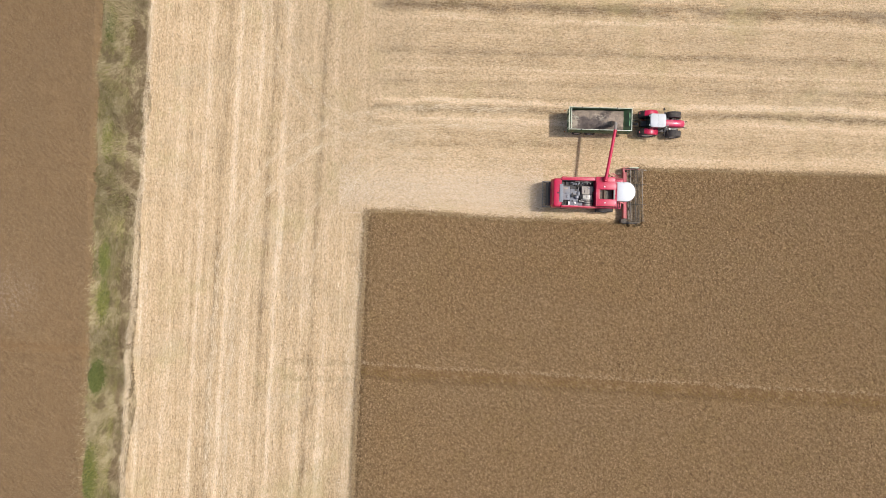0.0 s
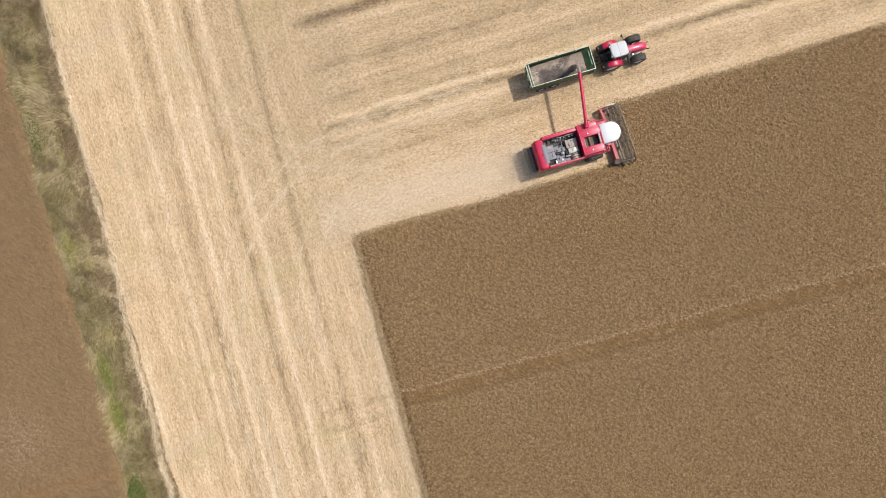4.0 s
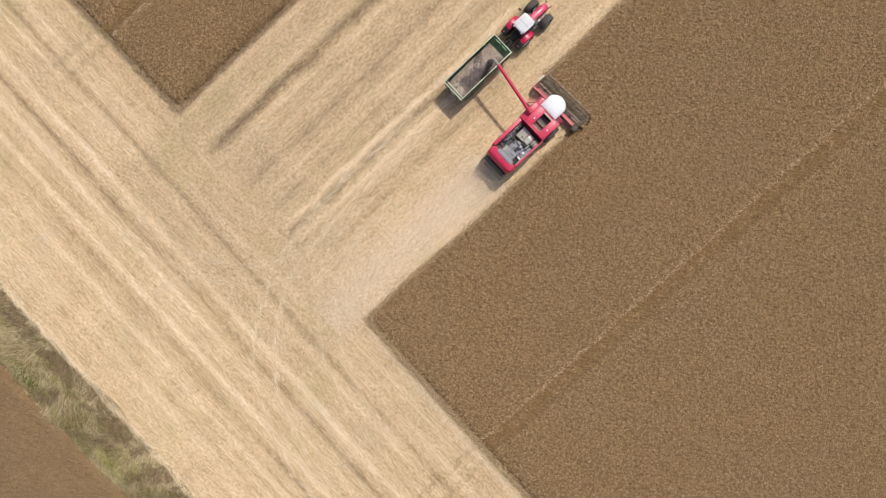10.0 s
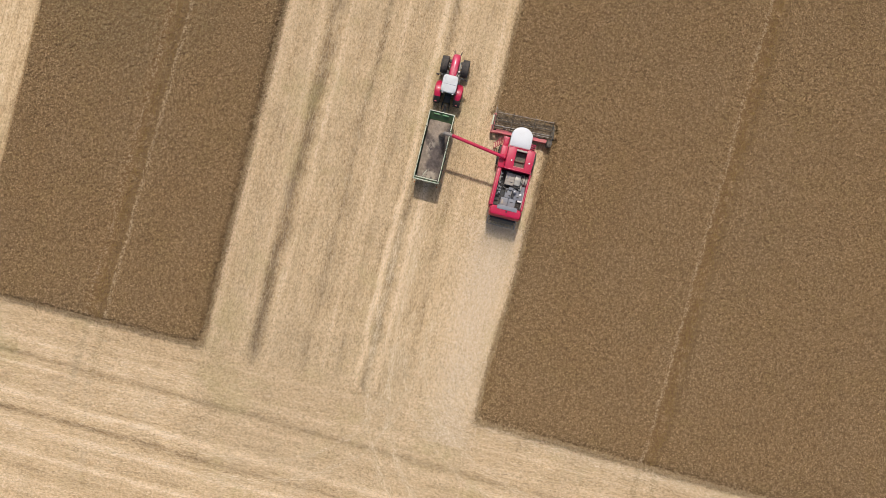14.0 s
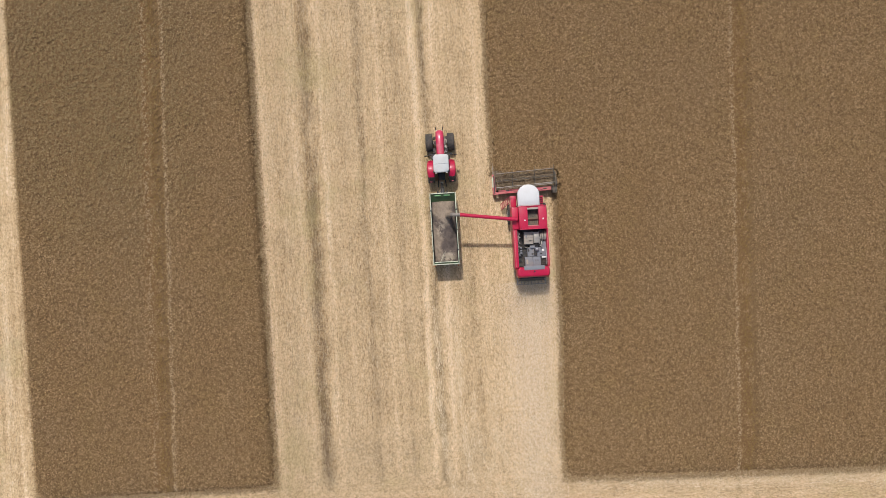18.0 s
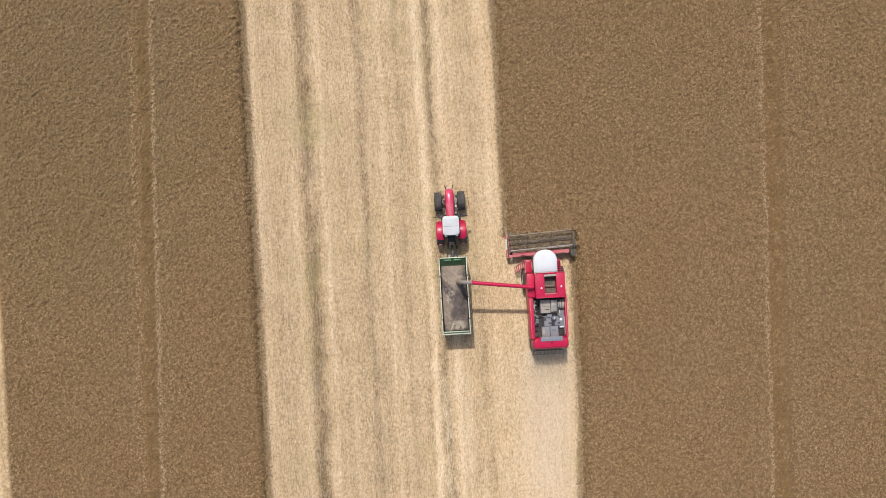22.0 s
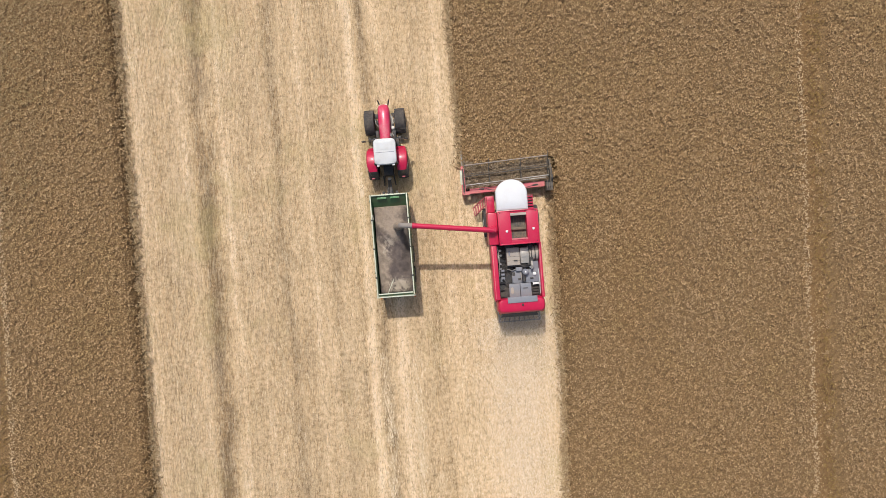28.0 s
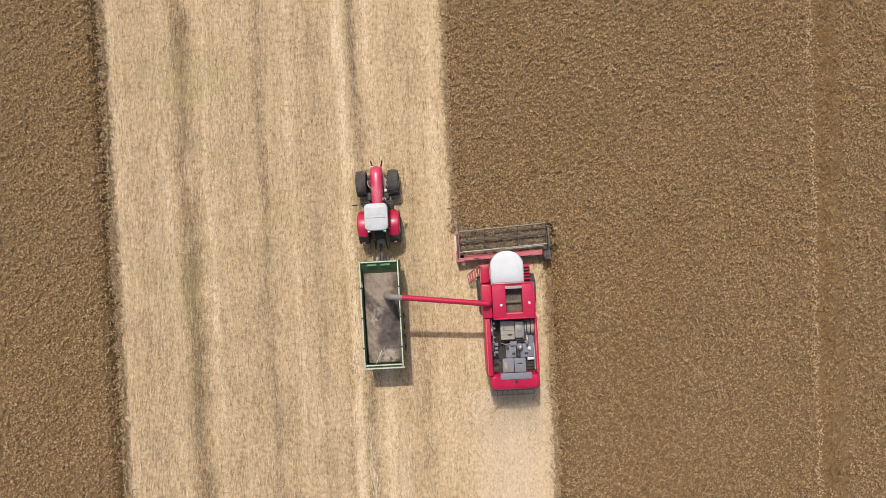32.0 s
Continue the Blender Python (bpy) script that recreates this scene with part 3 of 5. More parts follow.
def straw(name, n, x0, x1, y0, y1, along, label, tangle=0.05):
    x, y = rng.uniform(x0, x1, n), rng.uniform(y0, y1, n)
    worn = np.abs(x + 19.2 + 0.25 * soft_noise(x, y, 9.0, 41)) < 0.75
    ok = ~(worn & (y > -22.0) & (rng.random(n) < 0.4 + 0.3 * soft_noise(x, y, 4.0, 42)))
    x, y, n = x[ok], y[ok], int(ok.sum())
    turn = along + rng.normal(0, 0.17, n) + np.pi * rng.integers(0, 2, n)
    wild = rng.random(n) < tangle
    turn[wild] = rng.uniform(0, 6.283, wild.sum())
    ob = blades(x, y, rng.uniform(0.008, 0.06, n), rng.uniform(0.25, 0.8, n), rng.uniform(0.011, 0.027, n), turn,
                rng.uniform(-0.01, 0.07, n), [M_STRAW], name)
    return tagged(ob, label, "straw", kind="stuff")


straw("loose_straw", 170000, -24.0, 2.5, -23.5, 37.0, np.pi / 2, "loose pale straw scattered along the cut passes")
straw("loose_straw", 150000, -45.0, 48.0, -47.0, -23.0, 0.0, "loose pale straw scattered over the headland stubble")
straw("loose_straw", 30000, -23.8, 2.2, -33.0, -18.5, np.pi / 4, "tangled straw where the machines turn", 0.8)
straw("loose_straw", 9000, -62.0, -46.2, -23.0, 40.0, np.pi / 2, "loose pale straw beyond the uncut block")
n = 30000
x, y = np.clip(rng.normal(0.1, 1.35, n), -3.4, 2.6), -6.0 - 21.0 * rng.random(n) ** 1.25
tagged(blades(x, y, rng.uniform(0.05, 0.08, n), rng.uniform(0.05, 0.2, n), rng.uniform(0.014, 0.03, n), np.pi / 2 + rng.normal(0, 0.6, n), rng.uniform(-0.05, 0.1, n), [M_CHAFF], "chopped_straw"),
       "fresh pale chopped straw spread behind the combine harvester", "straw", kind="stuff")


def pressed(name, way, wide, per_m, sides, label, stray=0.2):
    """Bleached straw pressed flat along a way over the ground."""
    q = np.array(way, dtype=float)
    step = np.hypot(*np.diff(q, axis=0).T)
    at = np.concatenate([[0.0], np.cumsum(step)])
    n = int(at[-1] * per_m)
    d = rng.uniform(0, at[-1], n)
    ahead = np.minimum(d + 0.6, at[-1])
    behind = ahead - 1.2
    x, y = np.interp(d, at, q[:, 0]), np.interp(d, at, q[:, 1])
    turn = np.arctan2(np.interp(ahead, at, q[:, 1]) - np.interp(behind, at, q[:, 1]), np.interp(ahead, at, q[:, 0]) - np.interp(behind, at, q[:, 0]))
    off = rng.choice(sides, n) + rng.normal(0, wide, n) + 0.12 * soft_noise(x, y, 5.0, 61)
    ok = rng.random(n) < 0.72 + 0.4 * soft_noise(x, y, 3.0, 62)
    x, y, turn = (x - np.sin(turn) * off)[ok], (y + np.cos(turn) * off)[ok], (turn + rng.normal(0, stray, n))[ok]
    n = len(x)
    ob = blades(x, y, rng.uniform(0.03, 0.075, n), rng.uniform(0.15, 0.55, n), rng.uniform(0.014, 0.034, n), turn, rng.uniform(-0.02, 0.05, n), [M_PRESS], name)
    return tagged(ob, label, "straw", kind="stuff")


pressed("wheel_tracks", [(34, -38.9), (20, -38.8), (9, -38.3), (6, -37.7), (3.2, -36.7), (0.6, -35.4), (-1.6, -33.8), (-3.6, -31.6), (-5.0, -29.4), (-6.1, -27.0),
                         (-6.9, -24.4), (-7.4, -21.5), (-7.6, -18.0), (-7.7, -8.0)], 0.18, 190, (-0.95, 0.95), "pale straw pressed flat by the trailer's wheels")
pressed("wheel_tracks", [(-22.0, -34.2), (-16.0, -33.6), (-11.5, -32.0), (-8.0, -29.2), (-5.8, -25.5), (-4.8, -21.0), (-4.5, -16.0)], 0.16, 110, (-0.95, 0.95),
        "faint older wheel tracks turning up the strip")
pressed("wheel_tracks", [(14.0, -31.0), (8.0, -30.6), (3.0, -29.0), (-1.5, -26.0), (-4.0, -22.0), (-5.0, -17.0)], 0.16, 110, (-0.9, 0.9),
        "faint older wheel tracks turning out of the strip")
pressed("bleached_edge", [(-46, -46.6), (-18, -47.1), (-7, -47.3), (8, -47.9), (19, -48.3), (34, -48.5), (50, -48.8)], 0.14, 330, (0.0,), "bleached straw line along the field margin", 0.5)
pressed("bleached_edge", [(3.4, -24.6), (12.0, -24.9), (30.0, -25.4), (48.0, -25.8)], 0.3, 120, (-0.2,), "bleached straw fringe along the headland side of the crop", 0.6)


def heads(name, x, y, z, lo, hi, label, mat=None):
    """Small tilted clumps of pods and stem tips."""
    n = len(x)
    ob = blades(x, y, z, rng.uniform(lo, hi, n), rng.uniform(0.042, 0.095, n), rng.uniform(0, 6.283, n), rng.uniform(-0.15, 0.75, n), [mat or M_HEAD], name)
    return tagged(ob, label, "crop", kind="stuff")


def track_dip(x, y):
    dip = 0 * x
    for line in (19.2, -33.7):
        for side, deep in ((-0.15, 0.7), (1.0, 1.0)):
            away = np.abs(x - 0.03 * y - line - side - 0.12 * soft_noise(x, y, 6.0, 21))
            dip = np.maximum(dip, deep * np.clip(1.15 - away / 0.3, 0, 1))
    return dip


def canopy(inside, x0, x1, y0, y1, apart, count, height, steep, mat, label):
    """Plants side by side, each a low dome of pods, with small dark pits left between them."""
    nx, ny = int((x1 - x0) / apart), int((y1 - y0) / apart)
    px, py = np.meshgrid(x0 + apart * np.arange(nx), y0 + apart * np.arange(ny))
    px = (px + apart * rng.uniform(-0.36, 0.36, px.shape)).ravel()
    py = (py + apart * rng.uniform(-0.36, 0.36, py.shape)).ravel()
    spread = 0.64 * apart * rng.uniform(0.85, 1.15, len(px))
    top = height * (1.0 + rng.normal(0, 0.04, len(px)) + 0.045 * soft_noise(px, py, 9.0, 11) + 0.012 * soft_noise(px, py, 2.2, 9))
    a, r = rng.uniform(0, 6.283, (len(px), count)), np.sqrt(rng.random((len(px), count)))
    x, y = (px[:, None] + r * spread[:, None] * np.cos(a)).ravel(), (py[:, None] + r * spread[:, None] * np.sin(a)).ravel()
    z = (top[:, None] - 0.22 * height * r ** 3 - 0.06 * rng.random(r.shape)).ravel()
    rag = 0.08 * soft_noise(x, y, 2.3, 4) + 0.08 * soft_noise(x, y, 6.0, 5) + rng.uniform(-0.22, 0.12, len(x))
    ok = inside(x, y, rag) & (rng.random(len(x)) > 0.5 * track_dip(x, y))
    x, y, z = x[ok], y[ok], z[ok] - 0.2 * track_dip(x[ok], y[ok])
    z = z * crop_slope(inside, x, y, steep) * edge_ease(x, y)
    return heads("crop_heads", x, y, z, 0.05, 0.115, label, mat)


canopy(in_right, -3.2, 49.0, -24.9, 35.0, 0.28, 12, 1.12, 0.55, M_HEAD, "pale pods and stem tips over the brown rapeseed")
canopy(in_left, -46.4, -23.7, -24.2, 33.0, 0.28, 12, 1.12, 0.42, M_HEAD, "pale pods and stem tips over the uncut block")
canopy(in_far, -44.0, 38.0, -66.0, -52.0, 0.30, 7, 0.55, 0.5, M_HEAD2, "small brown pods over the neighbouring crop")


def edge_heads(line, per_m, label):
    """Leaning stems down the cut face of the crop."""
    xs, ys = [], []
    for (ax, ay), (bx, by) in line:
        n = int(math.hypot(bx - ax, by - ay) * per_m)
        f = rng.random(n)
        xs.append(ax + (bx - ax) * f + rng.normal(0, 0.17, n))
        ys.append(ay + (by - ay) * f + rng.normal(0, 0.17, n))
    x, y = np.concatenate(xs), np.concatenate(ys)
    return heads("edge_stems", x, y, rng.uniform(0.02, 0.36, len(x)), 0.10, 0.28, label, M_EDGE)


edge_heads([((CUT_L, KNIFE), (CUT_L, 47.0)), ((CUT_R, KNIFE), (CUT_R, -9.0)), ((CUT_R, -9.0), (CUT_R - 0.45, -19.0)), ((CUT_R - 0.45, -19.0), (CUT_R - 0.45, -24.0)),
            ((CUT_R - 0.45, -24.05), (45.0, -24.9))], 130, "ragged brown stems along the freshly cut crop edge")
edge_heads([((-24.1, -23.4), (-24.1, 47.0)), ((-46.0, -23.4), (-46.0, 47.0)), ((-46.0, -23.4), (-24.1, -23.4))], 130, "ragged brown stems along the block's cut edge")


# ---- the grassy margin ----
def margin_grass(name, n, y0, y1, lo, hi, mat, label, patches=None):
    x, y = rng.uniform(-46, 50, n), rng.uniform(y0, y1, n)
    y = y + 0.35 * soft_noise(x, y, 8.0, 31) - 0.02 * (x + 10.0)
    if patches is not None:
        ok = soft_noise(x, y, 6.0, 33) + 0.5 * soft_noise(x, y, 2.0, 34) > patches
        x, y = x[ok], y[ok]
    k = len(x)
    swept = 0.9 * soft_noise(x, y, 5.0, 35) + 1.3 * soft_noise(x, y, 14.0, 36) + rng.normal(0, 0.55, k)
    ob = blades(x, y, 0 * x, rng.uniform(lo, hi, k), rng.uniform(0.018, 0.05, k), swept, rng.uniform(0.1, 0.9, k), [mat], name)
    return tagged(ob, label, "grass", kind="stuff")


margin_grass("margin_grass", 42000, -49.1, -47.1, 0.12, 0.4, M_DRY, "dark dry grass along the stubble edge of the margin")
margin_grass("margin_grass", 52000, -52.3, -48.9, 0.25, 0.7, M_FRESH, "long green and straw-coloured grass on the field margin", -0.35)
margin_grass("margin_grass", 12000, -52.2, -49.4, 0.5, 1.0, M_BLEACH, "long swept straw-coloured grass stems on the margin")
margin_grass("margin_grass", 42000, -52.4, -49.2, 0.2, 0.6, M_BLEACH, "bleached dry grass between the green tufts of the margin")


def weed_patch(x, y, rx, ry, n, top, mats, name, label):
    n = int(1.5 * n)
    a, r = rng.uniform(0, 6.283, n), rng.random(n) ** 0.7 * (1 + 0.35 * np.sin(5 * rng.uniform(0, 6.283, n)))
    px, py = x + np.cos(a) * r * rx, y + np.sin(a) * r * ry
    pz = rng.uniform(0.02, 1.0, n) * top * np.clip(1.1 - r * r, 0.1, 1)
    ob = blades(px, py, pz, rng.uniform(0.08, 0.24, n), rng.uniform(0.025, 0.075, n), rng.uniform(0, 6.283, n), rng.uniform(-0.3, 0.6, n), mats, name,
                None if len(mats) == 1 else (rng.random(n) < 0.45).astype(int))
    return tagged(ob, label, "weeds", kind="stuff")


weed_patch(20.4, -51.4, 2.0, 0.95, 3600, 0.9, [M_WEED], "nettle_patch", "dense dark green nettle patch on the grassy margin")
weed_patch(12.6, -51.0, 2.6, 0.9, 2600, 0.5, [M_FLOWER, M_WEED], "flowering_weeds", "yellow-green flowering weeds on the grassy margin")
weed_patch(8.2, -51.0, 2.6, 0.8, 2400, 0.5, [M_WEED, M_FLOWER], "weed_patch", "fresh green weeds in the grassy margin")
weed_patch(-4.2, -51.1, 3.0, 0.8, 1500, 0.5, [M_FLOWER, M_FRESH], "flowering_weeds", "pale yellow-green weeds at the margin's outer edge")
weed_patch(30.5, -51.7, 4.2, 1.0, 3800, 0.7, [M_WEED, M_FLOWER], "weed_patch", "tall green weeds on the grassy margin")
weed_patch(-16.0, -51.2, 3.0, 0.7, 1100, 0.5, [M_WEED, M_FRESH], "weed_patch", "scattered green weeds in the long grass")


# ---- machines: helpers ----
class Shape:
    """Collects solids in one bmesh, in world places."""

    def __init__(self):
        self.bm = bmesh.new()

    def _faces(self, verts, faces):
        vs = [self.bm.verts.new(v) for v in verts]
        for f in faces:
            self.bm.faces.new([vs[i] for i in f])
        return vs

    def box(self, x0, x1, y0, y1, z0, z1, bevel=0.0):
        vs = self._faces([(x, y, z) for z in (z0, z1) for y in (y0, y1) for x in (x0, x1)],
                         [(0, 2, 3, 1), (4, 5, 7, 6), (0, 1, 5, 4), (1, 3, 7, 5), (3, 2, 6, 7), (2, 0, 4, 6)])
        if bevel:
            edges = list({e for v in vs for e in v.link_edges})
            bmesh.ops.bevel(self.bm, geom=edges, offset=bevel, segments=2, affect="EDGES", profile=0.6)
        return self

    def loft(self, rings, cap=True):
        n = len(rings[0])
        vs = [[self.bm.verts.new(p) for p in ring] for ring in rings]
        for a, b in zip(vs, vs[1:]):
            for i in range(n):
                self.bm.faces.new((a[i], a[(i + 1) % n], b[(i + 1) % n], b[i]))
        if cap:
            self.bm.faces.new(list(reversed(vs[0])))
            self.bm.faces.new(vs[-1])
        return self

    def tube(self, points, r, n=10, r_end=None):
        """A round bar through the points."""
        pts = [Vector(p) for p in points]
        rings = []
        for i, p in enumerate(pts):
            d = (pts[min(i + 1, len(pts) - 1)] - pts[max(i - 1, 0)]).normalized()
            u = d.cross(Vector((0, 0, 1)) if abs(d.z) < 0.9 else Vector((1, 0, 0))).normalized()
            w = d.cross(u)
            rr = r if r_end is None else r + (r_end - r) * i / (len(pts) - 1)
            rings.append([p + (u * math.cos(a) + w * math.sin(a)) * rr for a in (2 * math.pi * k / n for k in range(n))])
        return self.loft(rings)

    def turned(self, profile, centre, n=28, axis="x"):
        """A turned solid: profile of (along the axis, radius), about an axis through the centre."""
        c = Vector(centre)
        rings = []
        for s, r in profile:
            ring = []
            for k in range(n):
                a = 2 * math.pi * k / n
                p = (s, r * math.cos(a), r * math.sin(a))
                if axis == "z":
                    p = (r * math.cos(a), r * math.sin(a), s)
                elif axis == "y":
                    p = (r * math.cos(a), s, r * math.sin(a))
                ring.append(c + Vector(p))
            rings.append(ring)
        return self.loft(rings)

    def slab(self, outline, z0, z1, crown=0.0, inset=0.0):
        """A flat outline drawn up from z0 to z1, with a softened top edge."""
        cx = sum(p[0] for p in outline) / len(outline)
        cy = sum(p[1] for p in outline) / len(outline)

        def ring(z, k):
            return [(cx + (x - cx) * k, cy + (y - cy) * k, z) for x, y in outline]
        rings = [ring(z0, 1.0), ring(z1 - crown * 0.6, 1.0)]
        if crown:
            rings += [ring(z1 - crown * 0.22, 1.0 - inset * 0.35), ring(z1, 1.0 - inset), ring(z1 + crown * 0.3, 0.55)]
        else:
            rings.append(ring(z1, 1.0))
        return self.loft(rings)


def round_rect(x0, x1, y0, y1, r, n=5):
    out = []
    for cx, cy, a0 in ((x1 - r, y1 - r, 0), (x0 + r, y1 - r, 90), (x0 + r, y0 + r, 180), (x1 - r, y0 + r, 270)):
        for k in range(n + 1):
            a = radians(a0 + 90 * k / n)
            out.append((cx + r * math.cos(a), cy + r * math.sin(a)))
    return out


def part(name, shape, material, parent, label="", smooth=True):
    bmesh.ops.recalc_face_normals(shape.bm, faces=shape.bm.faces)
    me = bpy.data.meshes.new(name)
    shape.bm.to_mesh(me)
    shape.bm.free()
    me.materials.append(material)
    if smooth:
        me.shade_smooth()
        me.set_sharp_from_angle(angle=radians(32))
    ob = new(name, me)
    ob.parent = parent
    if parent.type == "EMPTY":
        ob.matrix_parent_inverse = Matrix.Translation(-parent.location)
    if label:
        ob["label"] = label
    return ob


def thing(name, place, label, category, group=""):
    ob = new(name)
    ob.location = place
    ob.empty_display_size = 0.3
    return tagged(ob, label, category, group)


def wheel(parent, x, y, radius, width, rim_r, lugs, name="wheel", rim_mat=None, out=1):
    """Tyre with rounded shoulders and chevron lugs, a dished rim and a hub; out is the side that the dish faces."""
    h = width / 2
    z = radius
    t = Shape()
    t.turned([(-h * 0.8, rim_r), (-h * 0.98, rim_r + 0.25 * (radius - rim_r)), (-h, rim_r + 0.6 * (radius - rim_r)), (-h * 0.86, radius * 0.965),
              (-h * 0.5, radius * 0.985), (h * 0.5, radius * 0.985), (h * 0.86, radius * 0.965), (h, rim_r + 0.6 * (radius - rim_r)),
              (h * 0.98, rim_r + 0.25 * (radius - rim_r)), (h * 0.8, rim_r)], (x, y, z), 30)
    for k in range(lugs):
        for side in (-1, 1):
            a0 = 2 * math.pi * (k + (0.5 if side > 0 else 0.0)) / lugs
            a1 = a0 + 2.1 / lugs
            ring = []
            for s, a, rr in ((0.03, a0, 1.012), (0.97, a1, 0.975)):
                for da in (-0.55 / lugs, 0.55 / lugs):
                    for lift in (0.94, rr + 0.012):
                        ring.append((x + side * h * s, y + radius * lift * math.cos(a + da), z + radius * lift * math.sin(a + da)))
            t._faces(ring, [(0, 1, 3, 2), (4, 6, 7, 5), (0, 4, 5, 1), (2, 3, 7, 6), (1, 5, 7, 3), (0, 2, 6, 4)])
    tyre = part(name, t, M_RUB, parent, "black farm tyre with chevron lugs")
    r = Shape()
    o = out * h
    r.turned([(o * 0.82, rim_r * 1.02), (o * 0.86, rim_r * 0.93), (o * 0.45, rim_r * 0.85), (o * 0.35, rim_r * 0.45), (o * 0.62, rim_r * 0.38), (o * 0.66, rim_r * 0.05)],
             (x, y, z), 24)
    part("rim", r, rim_mat or M_RIM, tyre, "dusty pale steel rim")
    return tyre


# ---- combine harvester ----
combine = thing("combine_harvester", (0.2, -3.4, 0.0), "red combine harvester with white cab roof cutting ripe rapeseed", "combine harvester")
X0, X1 = -1.32, 1.62

s = Shape()
s.box(X0 + 0.04, X1 - 0.04, -6.9, -1.5, 0.95, 2.35, 0.05)
part("body", s, M_RED, combine)
s = Shape()
s.box(X0 - 0.06, -1.03, -6.7, -3.38, 1.3, 3.28, 0.05)
part("side_panel", s, M_RED, combine)
s = Shape()
s.box(1.46, X1 + 0.02, -6.7, -3.38, 1.3, 3.28, 0.04)
part("side_panel", s, M_RED, combine)
# rounded rear hood
s = Shape()
rings = []
for z, dx, dy, r in ((1.75, 0.0, 0.0, 0.2), (2.9, 0.0, 0.0, 0.26), (3.18, 0.02, 0.05, 0.28), (3.32, 0.08, 0.14, 0.28), (3.36, 0.2, 0.24, 0.2)):
    rings.append([(px, py, z) for px, py in round_rect(-1.22 + dx, 1.64 - dx, -7.58 + dy, -6.66 - 0.3 * dy, r)])
s.loft(rings)
hood = part("rear_hood", s, M_RED, combine, "rounded red rear hood")
s = Shape()
s.box(-0.62, 1.16, -6.92, -6.56, 3.28, 3.41, 0.03)
part("step_plate", s, M_GREY, hood, "grey checkered step plate")
s = Shape()
s.turned([(0.0, 0.07), (0.06, 0.07), (0.09, 0.04)], (0.26, -7.05, 3.37), 12, "z")
part("latch", s, M_DARK, hood)
for lx in (-1.05, 1.46):
    s = Shape()
    s.box(lx - 0.1, lx + 0.1, -7.62, -7.52, 2.3, 2.75, 0.02)
    part("tail_light", s, M_ORANGE, hood, "orange and red tail light")
# grain tank, open on top with a sieve screen
s = Shape()
s.box(-0.86, -0.13, -3.4, -1.42, 2.3, 3.93, 0.04)
s.box(0.80, 1.47, -3.4, -1.42, 2.3, 3.93, 0.04)
s.box(-0.16, 0.83, -3.4, -3.06, 2.3, 3.92, 0.03)
tank = part("grain_tank", s, M_RED, combine, "red grain tank with open hatch")
s = Shape()
s.box(-0.14, 0.81, -1.72, -1.56, 3.72, 3.955, 0.02)
part("tank_lip", s, M_CREAM, tank, "cream painted hatch lip")
s = Shape()
s.box(-0.13, 0.80, -1.56, -1.42, 2.3, 3.90, 0.02)
part("front_wall", s, M_RED, tank)
s = Shape()
s.box(-0.13, 0.80, -3.06, -1.72, 3.20, 3.26)
screen = part("tank_screen", s, M_REEL, tank, "dusty brown sieve screen inside the hatch", smooth=False)
for k in range(6):
    s = Shape()
    s.box(-0.13 + 0.155 * (k + 0.45), -0.13 + 0.155 * (k + 0.45) + 0.02, -3.05, -1.74, 3.263, 3.29)
    part("screen_bar", s, M_MESH, tank, smooth=False)
s = Shape()
s.turned([(-0.42, 0.10), (0.42, 0.10)], (0.34, -2.5, 3.38), 12)
part("filling_auger", s, M_MESH, tank)
s = Shape()
s.box(-0.14, 0.81, -3.14, -3.06, 3.9, 3.965, 0.015)
part("hatch_rail", s, M_RED2, tank)
for lx, ly in ((-0.40, -2.62), (1.17, -2.55)):
    s = Shape()
    s.turned([(0.0, 0.075), (0.05, 0.075), (0.07, 0.05)], (lx, ly, 3.92), 14, "z")
    part("cap", s, M_LAMP, tank, "round white plastic cap")
for x0, x1, y0, y1 in ((-0.88, -0.82, -3.42, -1.40), (1.43, 1.49, -3.42, -1.40), (-0.82, 1.43, -3.42, -3.36), (-0.82, 1.43, -1.46, -1.40)):
    s = Shape()
    s.box(x0, x1, y0, y1, 3.88, 3.965, 0.012)
    part("tank_rim", s, M_RED, tank)
for x, y in ((-0.74, -1.52), (1.35, -1.52), (-0.74, -3.28), (1.35, -3.28)):
    s = Shape()
    s.turned([(0.0, 0.035), (0.03, 0.03)], (x, y, 3.925), 8, "z")
    part("bolt", s, M_DARK, tank)
# wide shoulder that carries the unloading auger
s = Shape()
s.box(X0 - 0.12, -0.88, -3.36, -1.45, 1.5, 3.42, 0.06)
shoulder = part("shoulder", s, M_RED, combine)
s = Shape()
s.turned([(0.0, 0.24), (0.34, 0.24), (0.42, 0.16)], (-1.15, -2.45, 3.38), 18, "z")
part("auger_elbow", s, M_RED, shoulder)
s = Shape()
a0, a1 = Vector((-1.15, -2.50, 3.86)), Vector((-5.92, -1.84, 4.42))
s.tube([a0 + (a1 - a0) * k / 6 for k in range(7)], 0.155, 14)
auger = part("unloading_auger", s, M_RED, combine, "long red unloading auger swung out over the trailer")
for k in (0.12, 0.55, 0.985):
    s = Shape()
    d = (a1 - a0).normalized()
    s.tube([a0 + (a1 - a0) * k - d * 0.035, a0 + (a1 - a0) * k + d * 0.035], 0.185, 14)
    part("flange", s, M_RED, auger)
s = Shape()
s.tube([a1, a1 + Vector((-0.35, 0.03, 0.0)), a1 + Vector((-0.58, 0.05, -0.10)), a1 + Vector((-0.70, 0.06, -0.32))], 0.15, 12, 0.165)
part("spout", s, M_SPOUT, auger, "grey rubber spout")
